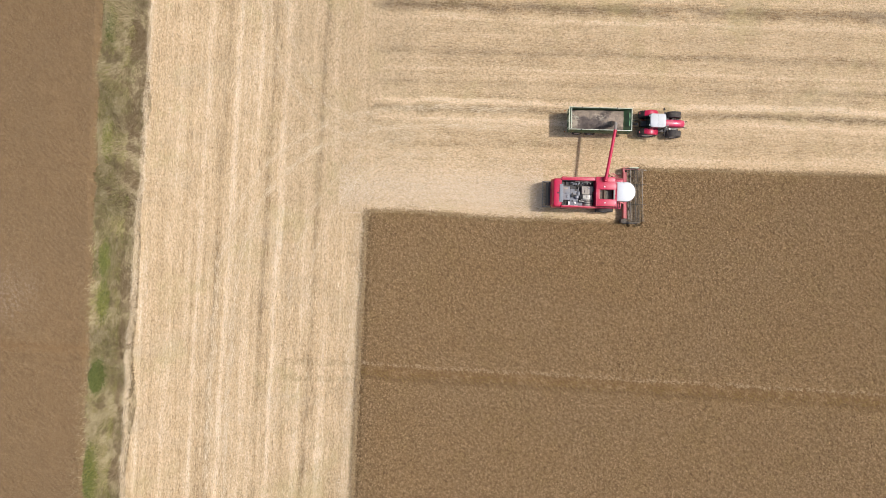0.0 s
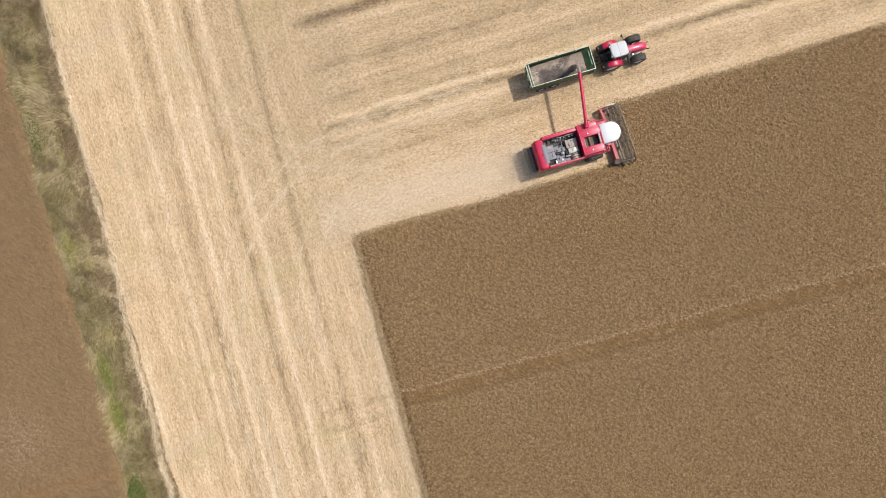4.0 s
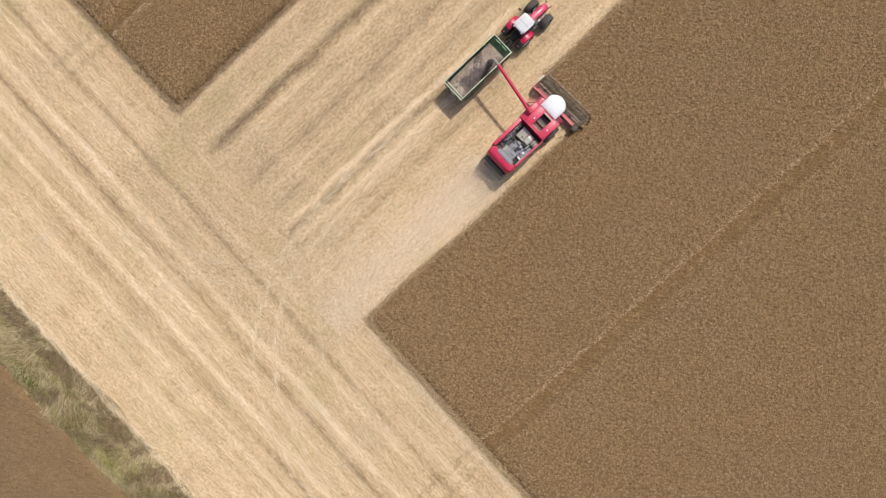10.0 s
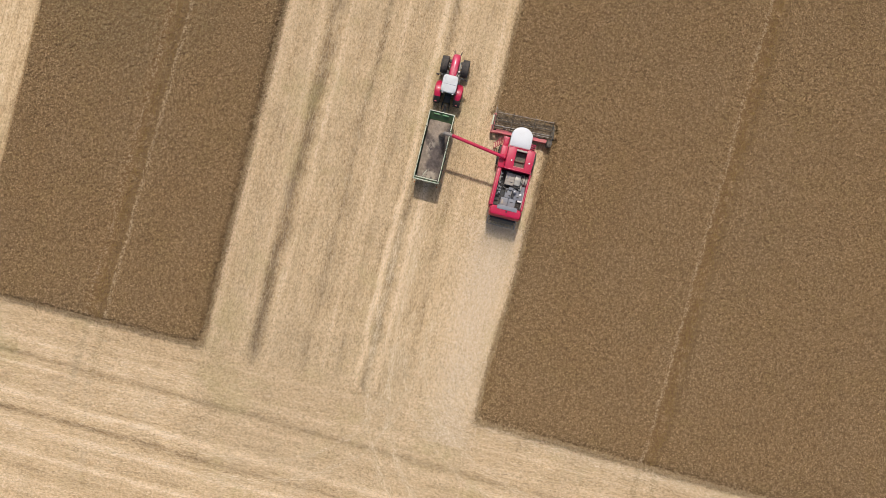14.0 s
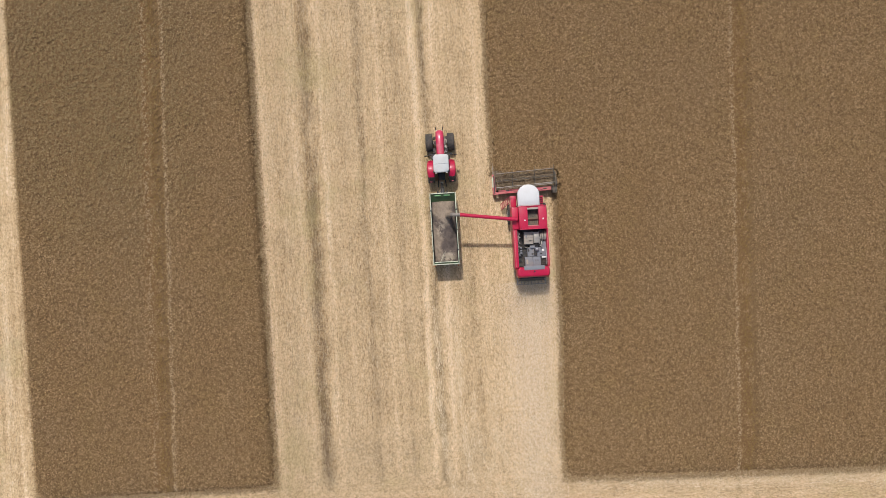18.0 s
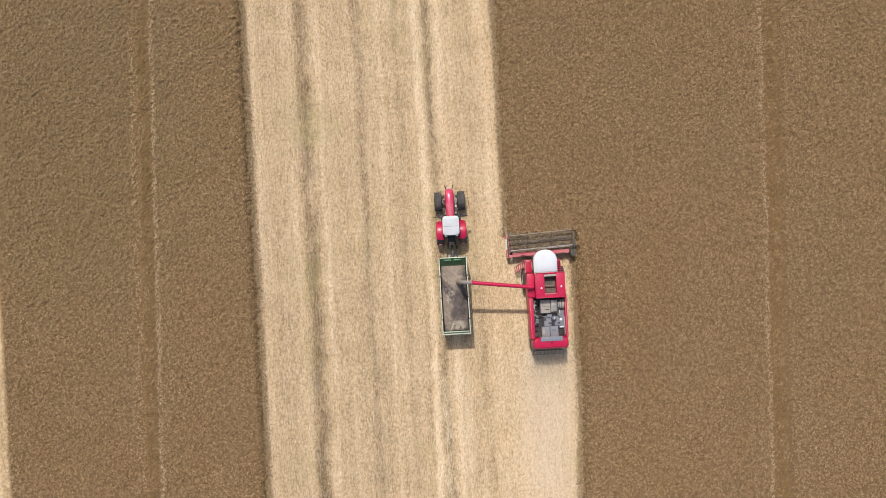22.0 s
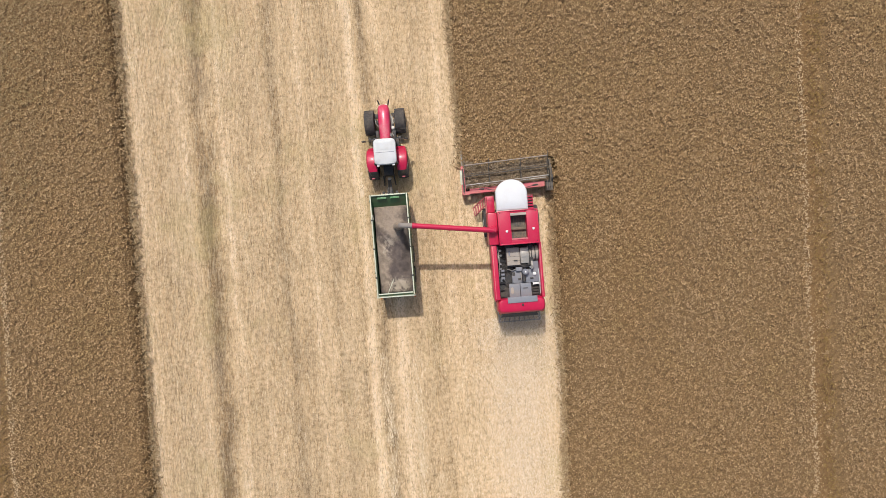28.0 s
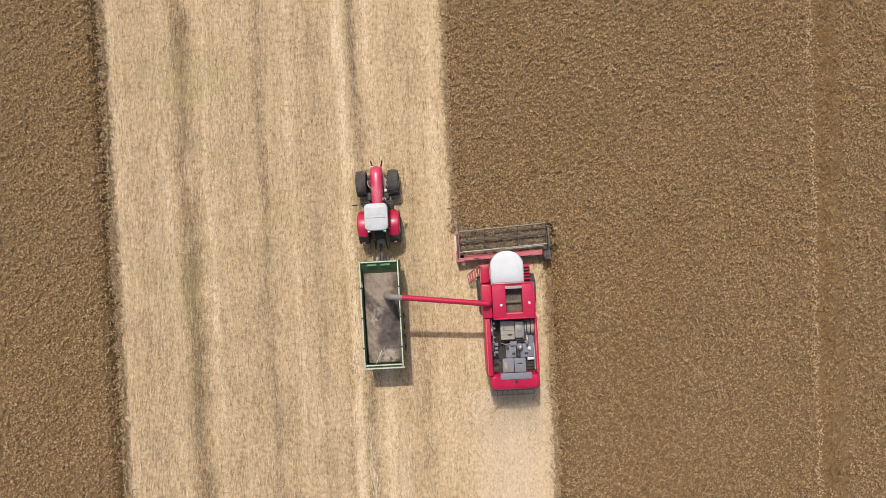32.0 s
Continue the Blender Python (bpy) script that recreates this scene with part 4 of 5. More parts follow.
s = Shape()
s.tube([a0 + (a1 - a0) * 0.70 + Vector((0, 0, -0.15)), a0 + (a1 - a0) * 0.70 + Vector((0.0, -0.02, -0.32))], 0.05, 8)
part("work_light", s, M_DARK, auger)
# cab
s = Shape()
s.slab([(-0.80, -1.36), (0.86, -1.36), (0.86, -0.2), (0.55, 0.20), (-0.48, 0.20), (-0.80, -0.2)], 1.75, 3.55)
cab = part("cab", s, M_GLASS, combine, "dark tinted cab glass", smooth=False)
for px, py in ((-0.82, -1.3), (0.88, -1.3), (-0.80, -0.18), (0.86, -0.18)):
    s = Shape()
    s.box(px - 0.045, px + 0.045, py - 0.05, py + 0.05, 1.75, 3.6, 0.015)
    part("cab_post", s, M_DARK, cab)
outline = [(-0.90, -1.40), (0.96, -1.40)]
outline += [(0.03 + 0.945 * math.cos(radians(a)), -0.42 + 0.85 * math.sin(radians(a))) for a in range(0, 181, 10)]
s = Shape()
s.slab(outline, 3.55, 3.90, 0.18, 0.07)
roof = part("cab_roof", s, M_WHITE, combine, "smooth rounded white cab roof")
s = Shape()
s.box(-0.92, 0.98, -1.46, -1.38, 3.60, 3.86, 0.02)
part("roof_trim", s, M_STEEL, roof, "grey metal trim behind the roof")
for k in range(4):
    s = Shape()
    s.box(-0.56 + k * 0.34, -0.36 + k * 0.34, 0.16, 0.26, 3.42, 3.54, 0.02)
    part("work_light", s, M_LAMP, roof)
# platforms, ladder and mirrors beside the cab
s = Shape()
s.box(-1.42, -0.86, -1.45, -0.35, 1.62, 1.74, 0.02)
platform = part("platform", s, M_RED2, combine, "faded red cab platform")
s = Shape()
s.box(-1.36, -0.9, -1.4, -0.42, 1.74, 2.35, 0.05)
part("step_box", s, M_RED, platform)
s = Shape()
s.tube([(-1.42, -0.40, 1.68), (-2.16, -0.98, 0.52)], 0.035, 8)
s.tube([(-1.42, -0.92, 1.68), (-2.06, -1.48, 0.52)], 0.035, 8)
for k in range(5):
    f = (k + 0.5) / 5
    a, b = Vector((-1.42, -0.40, 1.68)).lerp(Vector((-2.16, -0.98, 0.52)), f), Vector((-1.42, -0.92, 1.68)).lerp(Vector((-2.06, -1.48, 0.52)), f)
    s.tube([a + Vector((-0.06, 0, 0)), b + Vector((-0.06, 0, 0))], 0.03, 6)
    s.tube([a + Vector((0.06, 0, 0)), b + Vector((0.06, 0, 0))], 0.03, 6)
part("ladder", s, M_RED2, platform, "faded red access ladder")
s = Shape()
s.tube([(-1.42, -0.38, 1.7), (-1.42, -0.38, 2.65), (-1.42, -1.40, 2.65), (-1.42, -1.40, 1.7)], 0.022, 8)
s.tube([(-1.95, -0.80, 0.95), (-1.80, -0.66, 2.0), (-1.42, -0.40, 2.6)], 0.02, 8)
part("handrail", s, M_RED2, platform)
s = Shape()
s.box(0.92, 1.55, -1.42, -0.45, 1.62, 1.74, 0.02)
side = part("side_deck", s, M_RED, combine)
for k in range(5):
    s = Shape()
    s.box(0.96, 1.50, -1.34 + 0.18 * k, -1.25 + 0.18 * k, 1.95, 2.12, 0.02)
    part("grille_bar", s, M_RED, side)
s = Shape()
s.box(0.96, 1.48, -1.40, -0.48, 1.74, 1.96, 0.03)
part("side_box", s, M_DARK, side)
for mx, base in ((-1.62, -0.86), (1.62, 0.92)):
    s = Shape()
    s.tube([(base, -0.1, 3.4), (mx, 0.05, 3.35), (mx, 0.05, 2.75)], 0.02, 8)
    arm = part("mirror_arm", s, M_DARK, combine)
    s = Shape()
    s.box(mx - 0.14, mx + 0.14, 0.02, 0.10, 2.55, 3.05, 0.03)
    part("mirror", s, M_DARK, arm)
# open engine bay, its floor in dark steel
s = Shape()
s.box(-1.04, 1.47, -6.68, -3.40, 2.35, 2.42)
bay = part("bay_floor", s, M_DARK, combine, "dark engine bay floor")
s = Shape()
s.box(-0.47, 0.33, -4.68, -3.62, 2.4, 3.16, 0.05)
eng = part("engine_cover", s, M_CREAM, combine, "dusty cream engine cover")
s = Shape()
s.box(0.35, 0.82, -4.60, -3.66, 2.4, 3.20, 0.05)
part("air_box", s, M_STEEL, eng, "dusty steel air box")
s = Shape()
s.box(-0.50, -0.02, -3.80, -3.44, 2.4, 3.08, 0.04)
part("filter_housing", s, M_DARK, eng)
s = Shape()
for k in range(4):
    s.tube([(-0.40 + 0.22 * k, -4.68, 2.95), (-0.40 + 0.22 * k, -4.84, 2.85), (-0.36 + 0.22 * k, -4.92, 2.55)], 0.035, 8)
part("pipe", s, M_DARK, eng)
s = Shape()
s.box(-0.49, 0.84, -4.76, -4.66, 2.85, 3.02, 0.02)
part("manifold", s, M_DARK, eng)
s = Shape()
s.turned([(-0.34, 0.30), (-0.32, 0.44), (0.32, 0.44), (0.34, 0.30)], (1.24, -4.02, 2.80), 26)
drum = part("radiator_drum", s, M_CREAM, combine, "dusty rotary radiator screen")
for k in range(3):
    s = Shape()
    s.turned([(-0.03, 0.452), (0.03, 0.452)], (1.02 + 0.22 * k, -4.02, 2.80), 26)
    part("drum_band", s, M_DARK, drum)
s = Shape()
s.box(0.88, 1.10, -4.75, -3.50, 2.4, 3.16, 0.04)
part("fan_shroud", s, M_DARK, combine)
s = Shape()
s.tube([(1.02, -4.5, 3.1), (1.02, -4.72, 3.2), (1.0, -4.95, 3.15)], 0.07, 10)
part("intake_pipe", s, M_STEEL, combine)
s = Shape()
s.box(-0.20, 1.44, -5.78, -4.98, 2.42, 2.80, 0.03)
s.box(1.12, 1.44, -5.0, -4.5, 2.42, 2.80, 0.03)
deck = part("service_deck", s, M_GREY, combine, "grey service deck")
s = Shape()
s.box(0.05, 0.44, -5.06, -4.82, 2.8, 2.98, 0.02)
part("control_box", s, M_GREY, deck)
for cx, cy, r, h, m in ((0.60, -5.12, 0.17, 0.34, M_GREY), (1.16, -5.28, 0.095, 0.10, M_LAMP)):
    s = Shape()
    s.turned([(0.0, r * 1.15), (h * 0.8, r * 1.1), (h, r * 0.7)], (cx, cy, 2.80), 16, "z")
    cap = part("filler_cap" if r < 0.1 else "air_cleaner", s, m, deck)
s = Shape()
s.turned([(0.0, 0.06), (0.05, 0.05)], (0.60, -5.12, 3.13), 12, "z")
part("knob", s, M_LAMP, deck)
s = Shape()
s.turned([(-0.30, 0.12), (0.30, 0.12)], (0.50, -5.42, 2.9), 14, "y")
part("muffler", s, M_DARK, deck, "sooty black muffler")
s = Shape()
s.box(-0.44, 0.22, -6.62, -5.80, 2.42, 2.86, 0.04)
tankbox = part("fuel_tank", s, M_GREY, combine, "grey fuel tank with seams")
s = Shape()
s.box(0.24, 0.90, -6.62, -5.80, 2.42, 2.90, 0.04)
part("tank_half", s, M_GREY, tankbox)
s = Shape()
s.slab(round_rect(-0.34, -0.18, -6.40, -6.02, 0.07), 2.86, 2.90)
part("label_plate", s, M_CREAM, tankbox)
s = Shape()
s.box(0.98, 1.42, -6.6, -5.86, 2.42, 2.48)
batt = part("battery_tray", s, M_DARK, combine)
for k in range(4):
    s = Shape()
    s.box(1.00, 1.40, -6.55 + 0.17 * k, -6.45 + 0.17 * k, 2.5, 2.58, 0.01)
    part("slat", s, M_DARK, batt)
s = Shape()
s.box(1.02, 1.40, -5.94, -5.80, 2.78, 2.83, 0.01)
part("bright_plate", s, M_LAMP, batt, "bright white plate")
s = Shape()
for k in range(3):
    s.box(-1.0, -0.66, -6.6 + 0.42 * k, -6.54 + 0.42 * k, 2.42, 2.62, 0.01)
s.box(-1.02, -0.98, -6.62, -5.3, 2.42, 2.95)
part("bay_bracket", s, M_DARK, combine)
s = Shape()
for k in range(6):
    y = -3.55 - 0.28 * k
    s.tube([(-0.95, y, 2.5), (-0.80, y - 0.1, 2.9), (-0.62, y - 0.16, 2.75), (-0.50, y - 0.1, 2.5)], 0.03, 7)
part("hose", s, M_DARK, combine, "black hoses")
s = Shape()
for k in range(3):
    s.turned([(-0.10, 0.09), (0.10, 0.09)], (-0.74, -5.0 - 0.22 * k, 2.72), 12)
part("pump", s, M_GREY, combine, "grey hydraulic pumps")
s = Shape()
s.turned([(-0.05, 0.30), (0.05, 0.30)], (-0.93, -4.2, 2.6), 22)
part("pulley", s, M_STEEL, combine)
for k, (x, y, w, d, z, m) in enumerate(((-0.30, -3.95, 0.10, 0.30, 3.16, M_GREY), (0.05, -4.40, 0.22, 0.08, 3.16, M_DARK), (0.56, -4.05, 0.26, 0.36, 3.20, M_STEEL),
                                        (-0.86, -4.85, 0.16, 0.12, 2.60, M_LGREY), (-0.84, -5.55, 0.12, 0.20, 2.55, M_GREY), (0.24, -5.55, 0.18, 0.12, 2.80, M_DARK),
                                        (0.98, -5.55, 0.20, 0.10, 2.80, M_DARK), (-0.10, -5.22, 0.16, 0.22, 2.80, M_DARK), (0.55, -6.10, 0.30, 0.04, 2.90, M_DARK))):
    s = Shape()
    s.box(x - w / 2, x + w / 2, y - d / 2, y + d / 2, z - 0.02, z + 0.05, 0.012)
    part("bracket", s, m, combine)
for pts, r, m in ((((-0.46, -4.9, 2.75), (-0.20, -5.0, 2.95), (0.10, -4.92, 2.9)), 0.03, M_STEEL), (((0.35, -4.7, 3.0), (0.55, -4.85, 3.08), (0.85, -4.8, 3.0)), 0.04, M_DARK),
                  (((-0.95, -3.5, 2.9), (-0.90, -4.4, 3.0), (-0.95, -5.3, 2.9)), 0.025, M_STEEL), (((0.84, -3.6, 3.1), (0.84, -4.2, 3.22), (0.84, -4.7, 3.1)), 0.03, M_STEEL),
                  (((-0.25, -5.7, 2.85), (-0.5, -5.75, 2.95), (-0.75, -5.5, 2.8)), 0.035, M_DARK), (((0.3, -5.1, 2.95), (0.35, -5.4, 3.0), (0.3, -5.7, 2.9)), 0.02, M_CREAM),
                  (((1.42, -5.0, 2.85), (1.43, -5.8, 2.95), (1.42, -6.5, 2.9)), 0.025, M_LGREY)):
    s = Shape()
    s.tube(pts, r, 7)
    part("pipe", s, m, combine)
for x, y, z in ((-0.80, -3.75, 2.72), (-0.78, -4.05, 2.70), (-0.82, -4.55, 2.74), (0.95, -4.85, 2.95)):
    s = Shape()
    s.turned([(0.0, 0.07), (0.10, 0.07), (0.13, 0.03)], (x, y, z - 0.1), 10, "z")
    part("fitting", s, M_LGREY, combine)
for y in (-3.9, -4.15, -4.4):
    s = Shape()
    s.box(-0.45, 0.31, y - 0.008, y + 0.008, 3.158, 3.168)
    part("seam", s, M_DARK, eng)
for x in (X0 + 0.04, 1.52):
    s = Shape()
    s.box(x - 0.02, x + 0.02, -6.6, -3.5, 3.27, 3.31, 0.01)
    part("edge_rail", s, M_RED2, combine)
# straw outlet and spreader
s = Shape()
s.box(-0.95, 1.40, -7.75, -7.1, 0.95, 1.80, 0.05)
chop = part("straw_chopper", s, M_DARK, combine, "dark straw chopper under the hood")
for k in range(9):
    s = Shape()
    x = -0.85 + 0.26 * k
    lean = (x - 0.22) * 0.5
    s.loft([[(x, -7.72, 1.15), (x + 0.02, -7.72, 1.15), (x + 0.02, -7.72, 1.45), (x, -7.72, 1.45)],
            [(x + lean * 0.5, -8.32, 0.9), (x + lean * 0.5 + 0.03, -8.32, 0.9), (x + lean * 0.5 + 0.03, -8.32, 1.2), (x + lean * 0.5, -8.32, 1.2)]])
    part("spreader_fin", s, M_BAR, chop)
s = Shape()
s.loft([[(-0.80, -7.7, 1.48), (1.25, -7.7, 1.48), (1.25, -7.7, 1.52), (-0.80, -7.7, 1.52)], [(-0.95, -7.98, 1.3), (1.40, -7.98, 1.3), (1.40, -7.98, 1.33), (-0.95, -7.98, 1.33)]])
part("spreader_hood", s, M_MESH, chop, "dusty straw spreader hood")
for x in (-1.05, 1.50):
    s = Shape()
    s.box(x - 0.05, x + 0.05, -8.30, -7.5, 0.95, 1.08, 0.02)
    part("frame_bar", s, M_STEEL, chop)
s = Shape()
s.tube([(-1.02, -8.28, 1.15), (1.48, -8.28, 1.15)], 0.04, 8)
part("spreader_rail", s, M_STEEL, chop)
# axles and wheels
s = Shape()
s.tube([(-1.5, -1.9, 0.9), (1.8, -1.9, 0.9)], 0.16, 12)
part("front_axle", s, M_DARK, combine)
s = Shape()
s.tube([(-1.2, -6.1, 0.62), (1.5, -6.1, 0.62)], 0.10, 10)
part("rear_axle", s, M_DARK, combine)
wheel(combine, -1.28, -1.95, 0.90, 0.62, 0.48, 18, out=-1)
wheel(combine, 1.55, -1.95, 0.90, 0.62, 0.48, 18, out=1)
wheel(combine, -1.02, -6.1, 0.60, 0.40, 0.30, 14, out=-1)
wheel(combine, 1.38, -6.1, 0.60, 0.40, 0.30, 14, out=1)
# feeder house and header
s = Shape()
s.loft([[(-0.55, -1.6, 0.9), (0.95, -1.6, 0.9), (0.95, -1.6, 1.75), (-0.55, -1.6, 1.75)], [(-0.55, 0.05, 0.45), (0.95, 0.05, 0.45), (0.95, 0.05, 1.05), (-0.55, 0.05, 1.05)]])
part("feeder_house", s, M_RED2, combine, "dusty red feeder house")
HL, HR = -2.62, 2.80
s = Shape()
s.loft([[(HL + 0.35, -0.06, 0.28), (HR - 0.35, 0.06, 0.28), (HR - 0.35, 0.06, 1.02), (HL + 0.35, -0.06, 1.02)],
        [(HL + 0.35, 0.04, 0.28), (HR - 0.35, 0.18, 0.28), (HR - 0.35, 0.38, 1.04), (HL + 0.35, 0.24, 1.04)]])
header = part("header", s, M_RED2, combine, "wide faded red cutting header")
s = Shape()
s.loft([[(HL, 0.05, 0.22), (HR, 0.20, 0.22), (HR, 0.20, 0.27), (HL, 0.05, 0.27)], [(HL, 1.55, 0.12), (HR, 1.72, 0.12), (HR, 1.72, 0.16), (HL, 1.55, 0.16)]])
part("header_floor", s, M_DARK, header, "dusty dark header floor")
s = Shape()
n = 44
for k in range(n):
    x = HL + (HR - HL) * (k + 0.5) / n
    y = 1.56 + 0.16 * (k + 0.5) / n
    s._faces([(x - 0.035, y, 0.12), (x + 0.035, y, 0.12), (x, y + 0.13, 0.13), (x - 0.035, y, 0.16), (x + 0.035, y, 0.16), (x, y + 0.12, 0.15)],
             [(0, 2, 1), (3, 4, 5), (0, 1, 4, 3), (1, 2, 5, 4), (2, 0, 3, 5)])
part("knife_guards", s, M_DARK, header)
s = Shape()
s.tube([(HL + 0.08, 0.58, 0.58), (HR - 0.08, 0.72, 0.58)], 0.17, 16)
table_auger = part("table_auger", s, M_MESH, header, "dusty table auger half hidden by cut crop")
for f0, f1, spin in ((0.0, 0.42, 1), (0.58, 1.0, -1)):
    s = Shape()
    rows = []
    for k in range(77):
        f = f0 + (f1 - f0) * k / 76
        a = spin * 2 * math.pi * k / 20
        cx, cy = HL + 0.1 + (HR - HL - 0.2) * f, 0.58 + 0.14 * f
        rows.append(((cx, cy + 0.16 * math.cos(a), 0.58 + 0.16 * math.sin(a)), (cx, cy + 0.29 * math.cos(a), 0.58 + 0.29 * math.sin(a))))
    s._faces([p for row in rows for p in row], [(2 * k, 2 * k + 1, 2 * k + 3, 2 * k + 2) for k in range(76)])
    part("flighting", s, M_MESH, table_auger)
for x, dy, w, m in ((HL - 0.13, 0.0, 0.22, M_RED2), (HR + 0.02, 0.14, 0.16, M_DARK)):
    s = Shape()
    s.loft([[(x, -0.10 + dy, 0.15), (x + w, -0.10 + dy, 0.15), (x + w, -0.10 + dy, 1.0), (x, -0.10 + dy, 1.0)],
            [(x, 0.9 + dy, 0.13), (x + w, 0.9 + dy, 0.13), (x + w, 0.9 + dy, 1.05), (x, 0.9 + dy, 1.05)],
            [(x + 0.02, 1.75 + dy, 0.12), (x + w, 1.75 + dy, 0.12), (x + w, 1.75 + dy, 0.55), (x + 0.02, 1.75 + dy, 0.55)]])
    end = part("end_panel", s, m, header)
    s = Shape()
    s.tube([(x + w / 2, 1.7 + dy, 0.42), (x + w / 2 + 0.02, 2.5 + dy, 0.25), (x + w / 2 + 0.06, 3.1 + dy, 0.10)], 0.06, 8, 0.02)
    part("divider", s, M_STEEL, end, "long pointed crop divider")
s = Shape()
s.box(HL - 0.12, HL + 0.34, -0.12, 0.10, 0.75, 1.02, 0.02)
part("drive_cover", s, M_RED2, header)
s = Shape()
s.box(HL - 0.20, HL - 0.08, 0.55, 1.45, 1.0, 1.06, 0.01)
part("white_strip", s, M_PALE, header, "dusty pale reflective strip")
# reel with six tine bars
RZ, RR, LEAN = 1.12, 0.72, 0.25


def reel_at(x, a):
    f = (x - HL) / (HR - HL)
    return Vector((x, 1.04 + LEAN * f + RR * math.cos(a), RZ + RR * math.sin(a)))


s = Shape()
s.tube([(HL + 0.1, 1.04, RZ), (HR - 0.1, 1.04 + LEAN, RZ)], 0.04, 12)
reel = part("reel", s, M_REEL, header, "open tined reel in dark worn steel")
for k in range(6):
    a = radians(25 + 60 * k)
    s = Shape()
    s.tube([reel_at(HL + 0.10, a), reel_at(HR - 0.10, a)], 0.03 if k in (0, 2, 3) else 0.018, 8)
    part("tine_bar", s, M_STEEL if k == 2 else M_BAR if k in (0, 3) else M_REEL, header)
s = Shape()
for k in range(6):
    for j in range(44):
        p = reel_at(HL + 0.2 + (HR - HL - 0.4) * j / 43, radians(25 + 60 * k))
        s.tube([p, p + Vector((0, -0.10, -0.28))], 0.011, 4)
tagged(part("tines", s, M_REEL, header, "rows of thin dark tines"), kind="stuff")
for x in (HL + 0.10, -1.0, 1.0, HR - 0.10):
    s = Shape()
    hub = reel_at(x, 0) - Vector((0, RR, 0))
    for k in range(6):
        s.tube([hub, hub + (reel_at(x, radians(25 + 60 * k)) - hub) * (1.45 if k == 0 else 1.0)], 0.022, 6)
    s.tube([hub - Vector((0.03, 0, 0)), hub + Vector((0.03, 0, 0))], 0.10, 14)
    part("spider", s, M_REEL, header)
for x, y0 in ((HL - 0.02, 0.05), (HR + 0.05, 0.20)):
    s = Shape()
    s.tube([(x, y0, 1.12), (x, y0 + 0.6, 1.25), (x, y0 + 1.5, 1.05)], 0.05, 8)
    part("reel_arm", s, M_REEL, header)
s = Shape()
s.tube([(0.2, 0.50, 1.06), (2.55, 0.60, 1.06)], 0.035, 8)
part("drive_shaft", s, M_STEEL, header)
# Gear at the header's end; its box is added to cast shade behind.
s = Shape()
s.box(HR - 0.30, HR + 0.12, -0.24, 0.28, 0.45, 1.32, 0.05)
gear = part("gear_shadow_box", s, M_REEL, header, "dark end gear box, added to cast shade behind the header")
s = Shape()
s.turned([(-0.05, 0.22), (0.05, 0.22)], (HR + 0.12, 0.55, 1.15), 18)
part("pulley", s, M_DARK, gear)
for k in range(3):
    s = Shape()
    s.tube([(HR - 0.26 + 0.13 * k, -0.20, 1.30), (HR - 0.32 + 0.14 * k, 0.0, 1.42), (HR - 0.25 + 0.10 * k, 0.42, 1.30)], 0.025, 7)
    part("hose", s, M_DARK, gear)
# cut crop sliding in over the knife, in the darkened stem colours
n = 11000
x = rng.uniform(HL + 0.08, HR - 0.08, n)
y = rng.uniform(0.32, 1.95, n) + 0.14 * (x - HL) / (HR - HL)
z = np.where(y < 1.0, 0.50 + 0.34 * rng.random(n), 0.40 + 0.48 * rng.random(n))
lying = tagged(heads("cut_crop", x, y, z, 0.08, 0.22, "freshly cut grey-brown rapeseed stems in the header, darkened for the reel's shade", M_CUT_SHADED), category="crop")

# ---- tractor ----
TX, TY = -7.28, 0.3
tractor = thing("tractor", (TX, TY + 3.0, 0.0), "red farm tractor with pale grey cab roof towing a grain trailer", "tractor")
for side in (-1, 1):
    wheel(tractor, TX + side * 0.96, TY + 4.62, 0.78, 0.64, 0.38, 17, out=side)
    wheel(tractor, TX + side * 0.93, TY + 1.95, 0.96, 0.62, 0.52, 19, out=side)
s = Shape()
s.box(TX - 0.30, TX + 0.30, TY + 1.2, TY + 5.2, 0.62, 1.15, 0.05)
part("chassis", s, M_DARK, tractor)
s = Shape()
rings = []
for y, w, z0, z1 in ((3.28, 0.34, 1.0, 1.90), (4.0, 0.35, 1.0, 1.87), (4.6, 0.37, 0.95, 1.82), (5.1, 0.37, 0.92, 1.75), (5.42, 0.34, 0.92, 1.64), (5.56, 0.28, 0.95, 1.48), (5.63, 0.18, 1.0, 1.32)):
    ring = [(TX - w, TY + y, z0), (TX + w, TY + y, z0)]
    h = z1 - z0
    for k in range(9):
        a = math.pi * k / 8
        ring.append((TX + w * math.copysign(abs(math.cos(a)) ** 0.55, math.cos(a)), TY + y, z0 + h * (0.62 + 0.38 * math.sin(a) ** 0.8)))
    rings.append(ring)
s.loft(rings)
bonnet = part("bonnet", s, M_BONNET, tractor, "curved dusty red bonnet")
s = Shape()
s.box(TX - 0.20, TX + 0.20, TY + 5.50, TY + 5.62, 0.98, 1.30, 0.03)
part("grille", s, M_DARK, bonnet)
for side in (-1, 1):
    s = Shape()
    s.box(TX + side * 0.20 - 0.06, TX + side * 0.20 + 0.06, TY + 5.50, TY + 5.60, 1.32, 1.42, 0.02)
    part("headlight", s, M_LAMP, bonnet)
s = Shape()
s.box(TX - 0.30, TX + 0.30, TY + 5.30, TY + 5.55, 0.55, 0.92, 0.03)
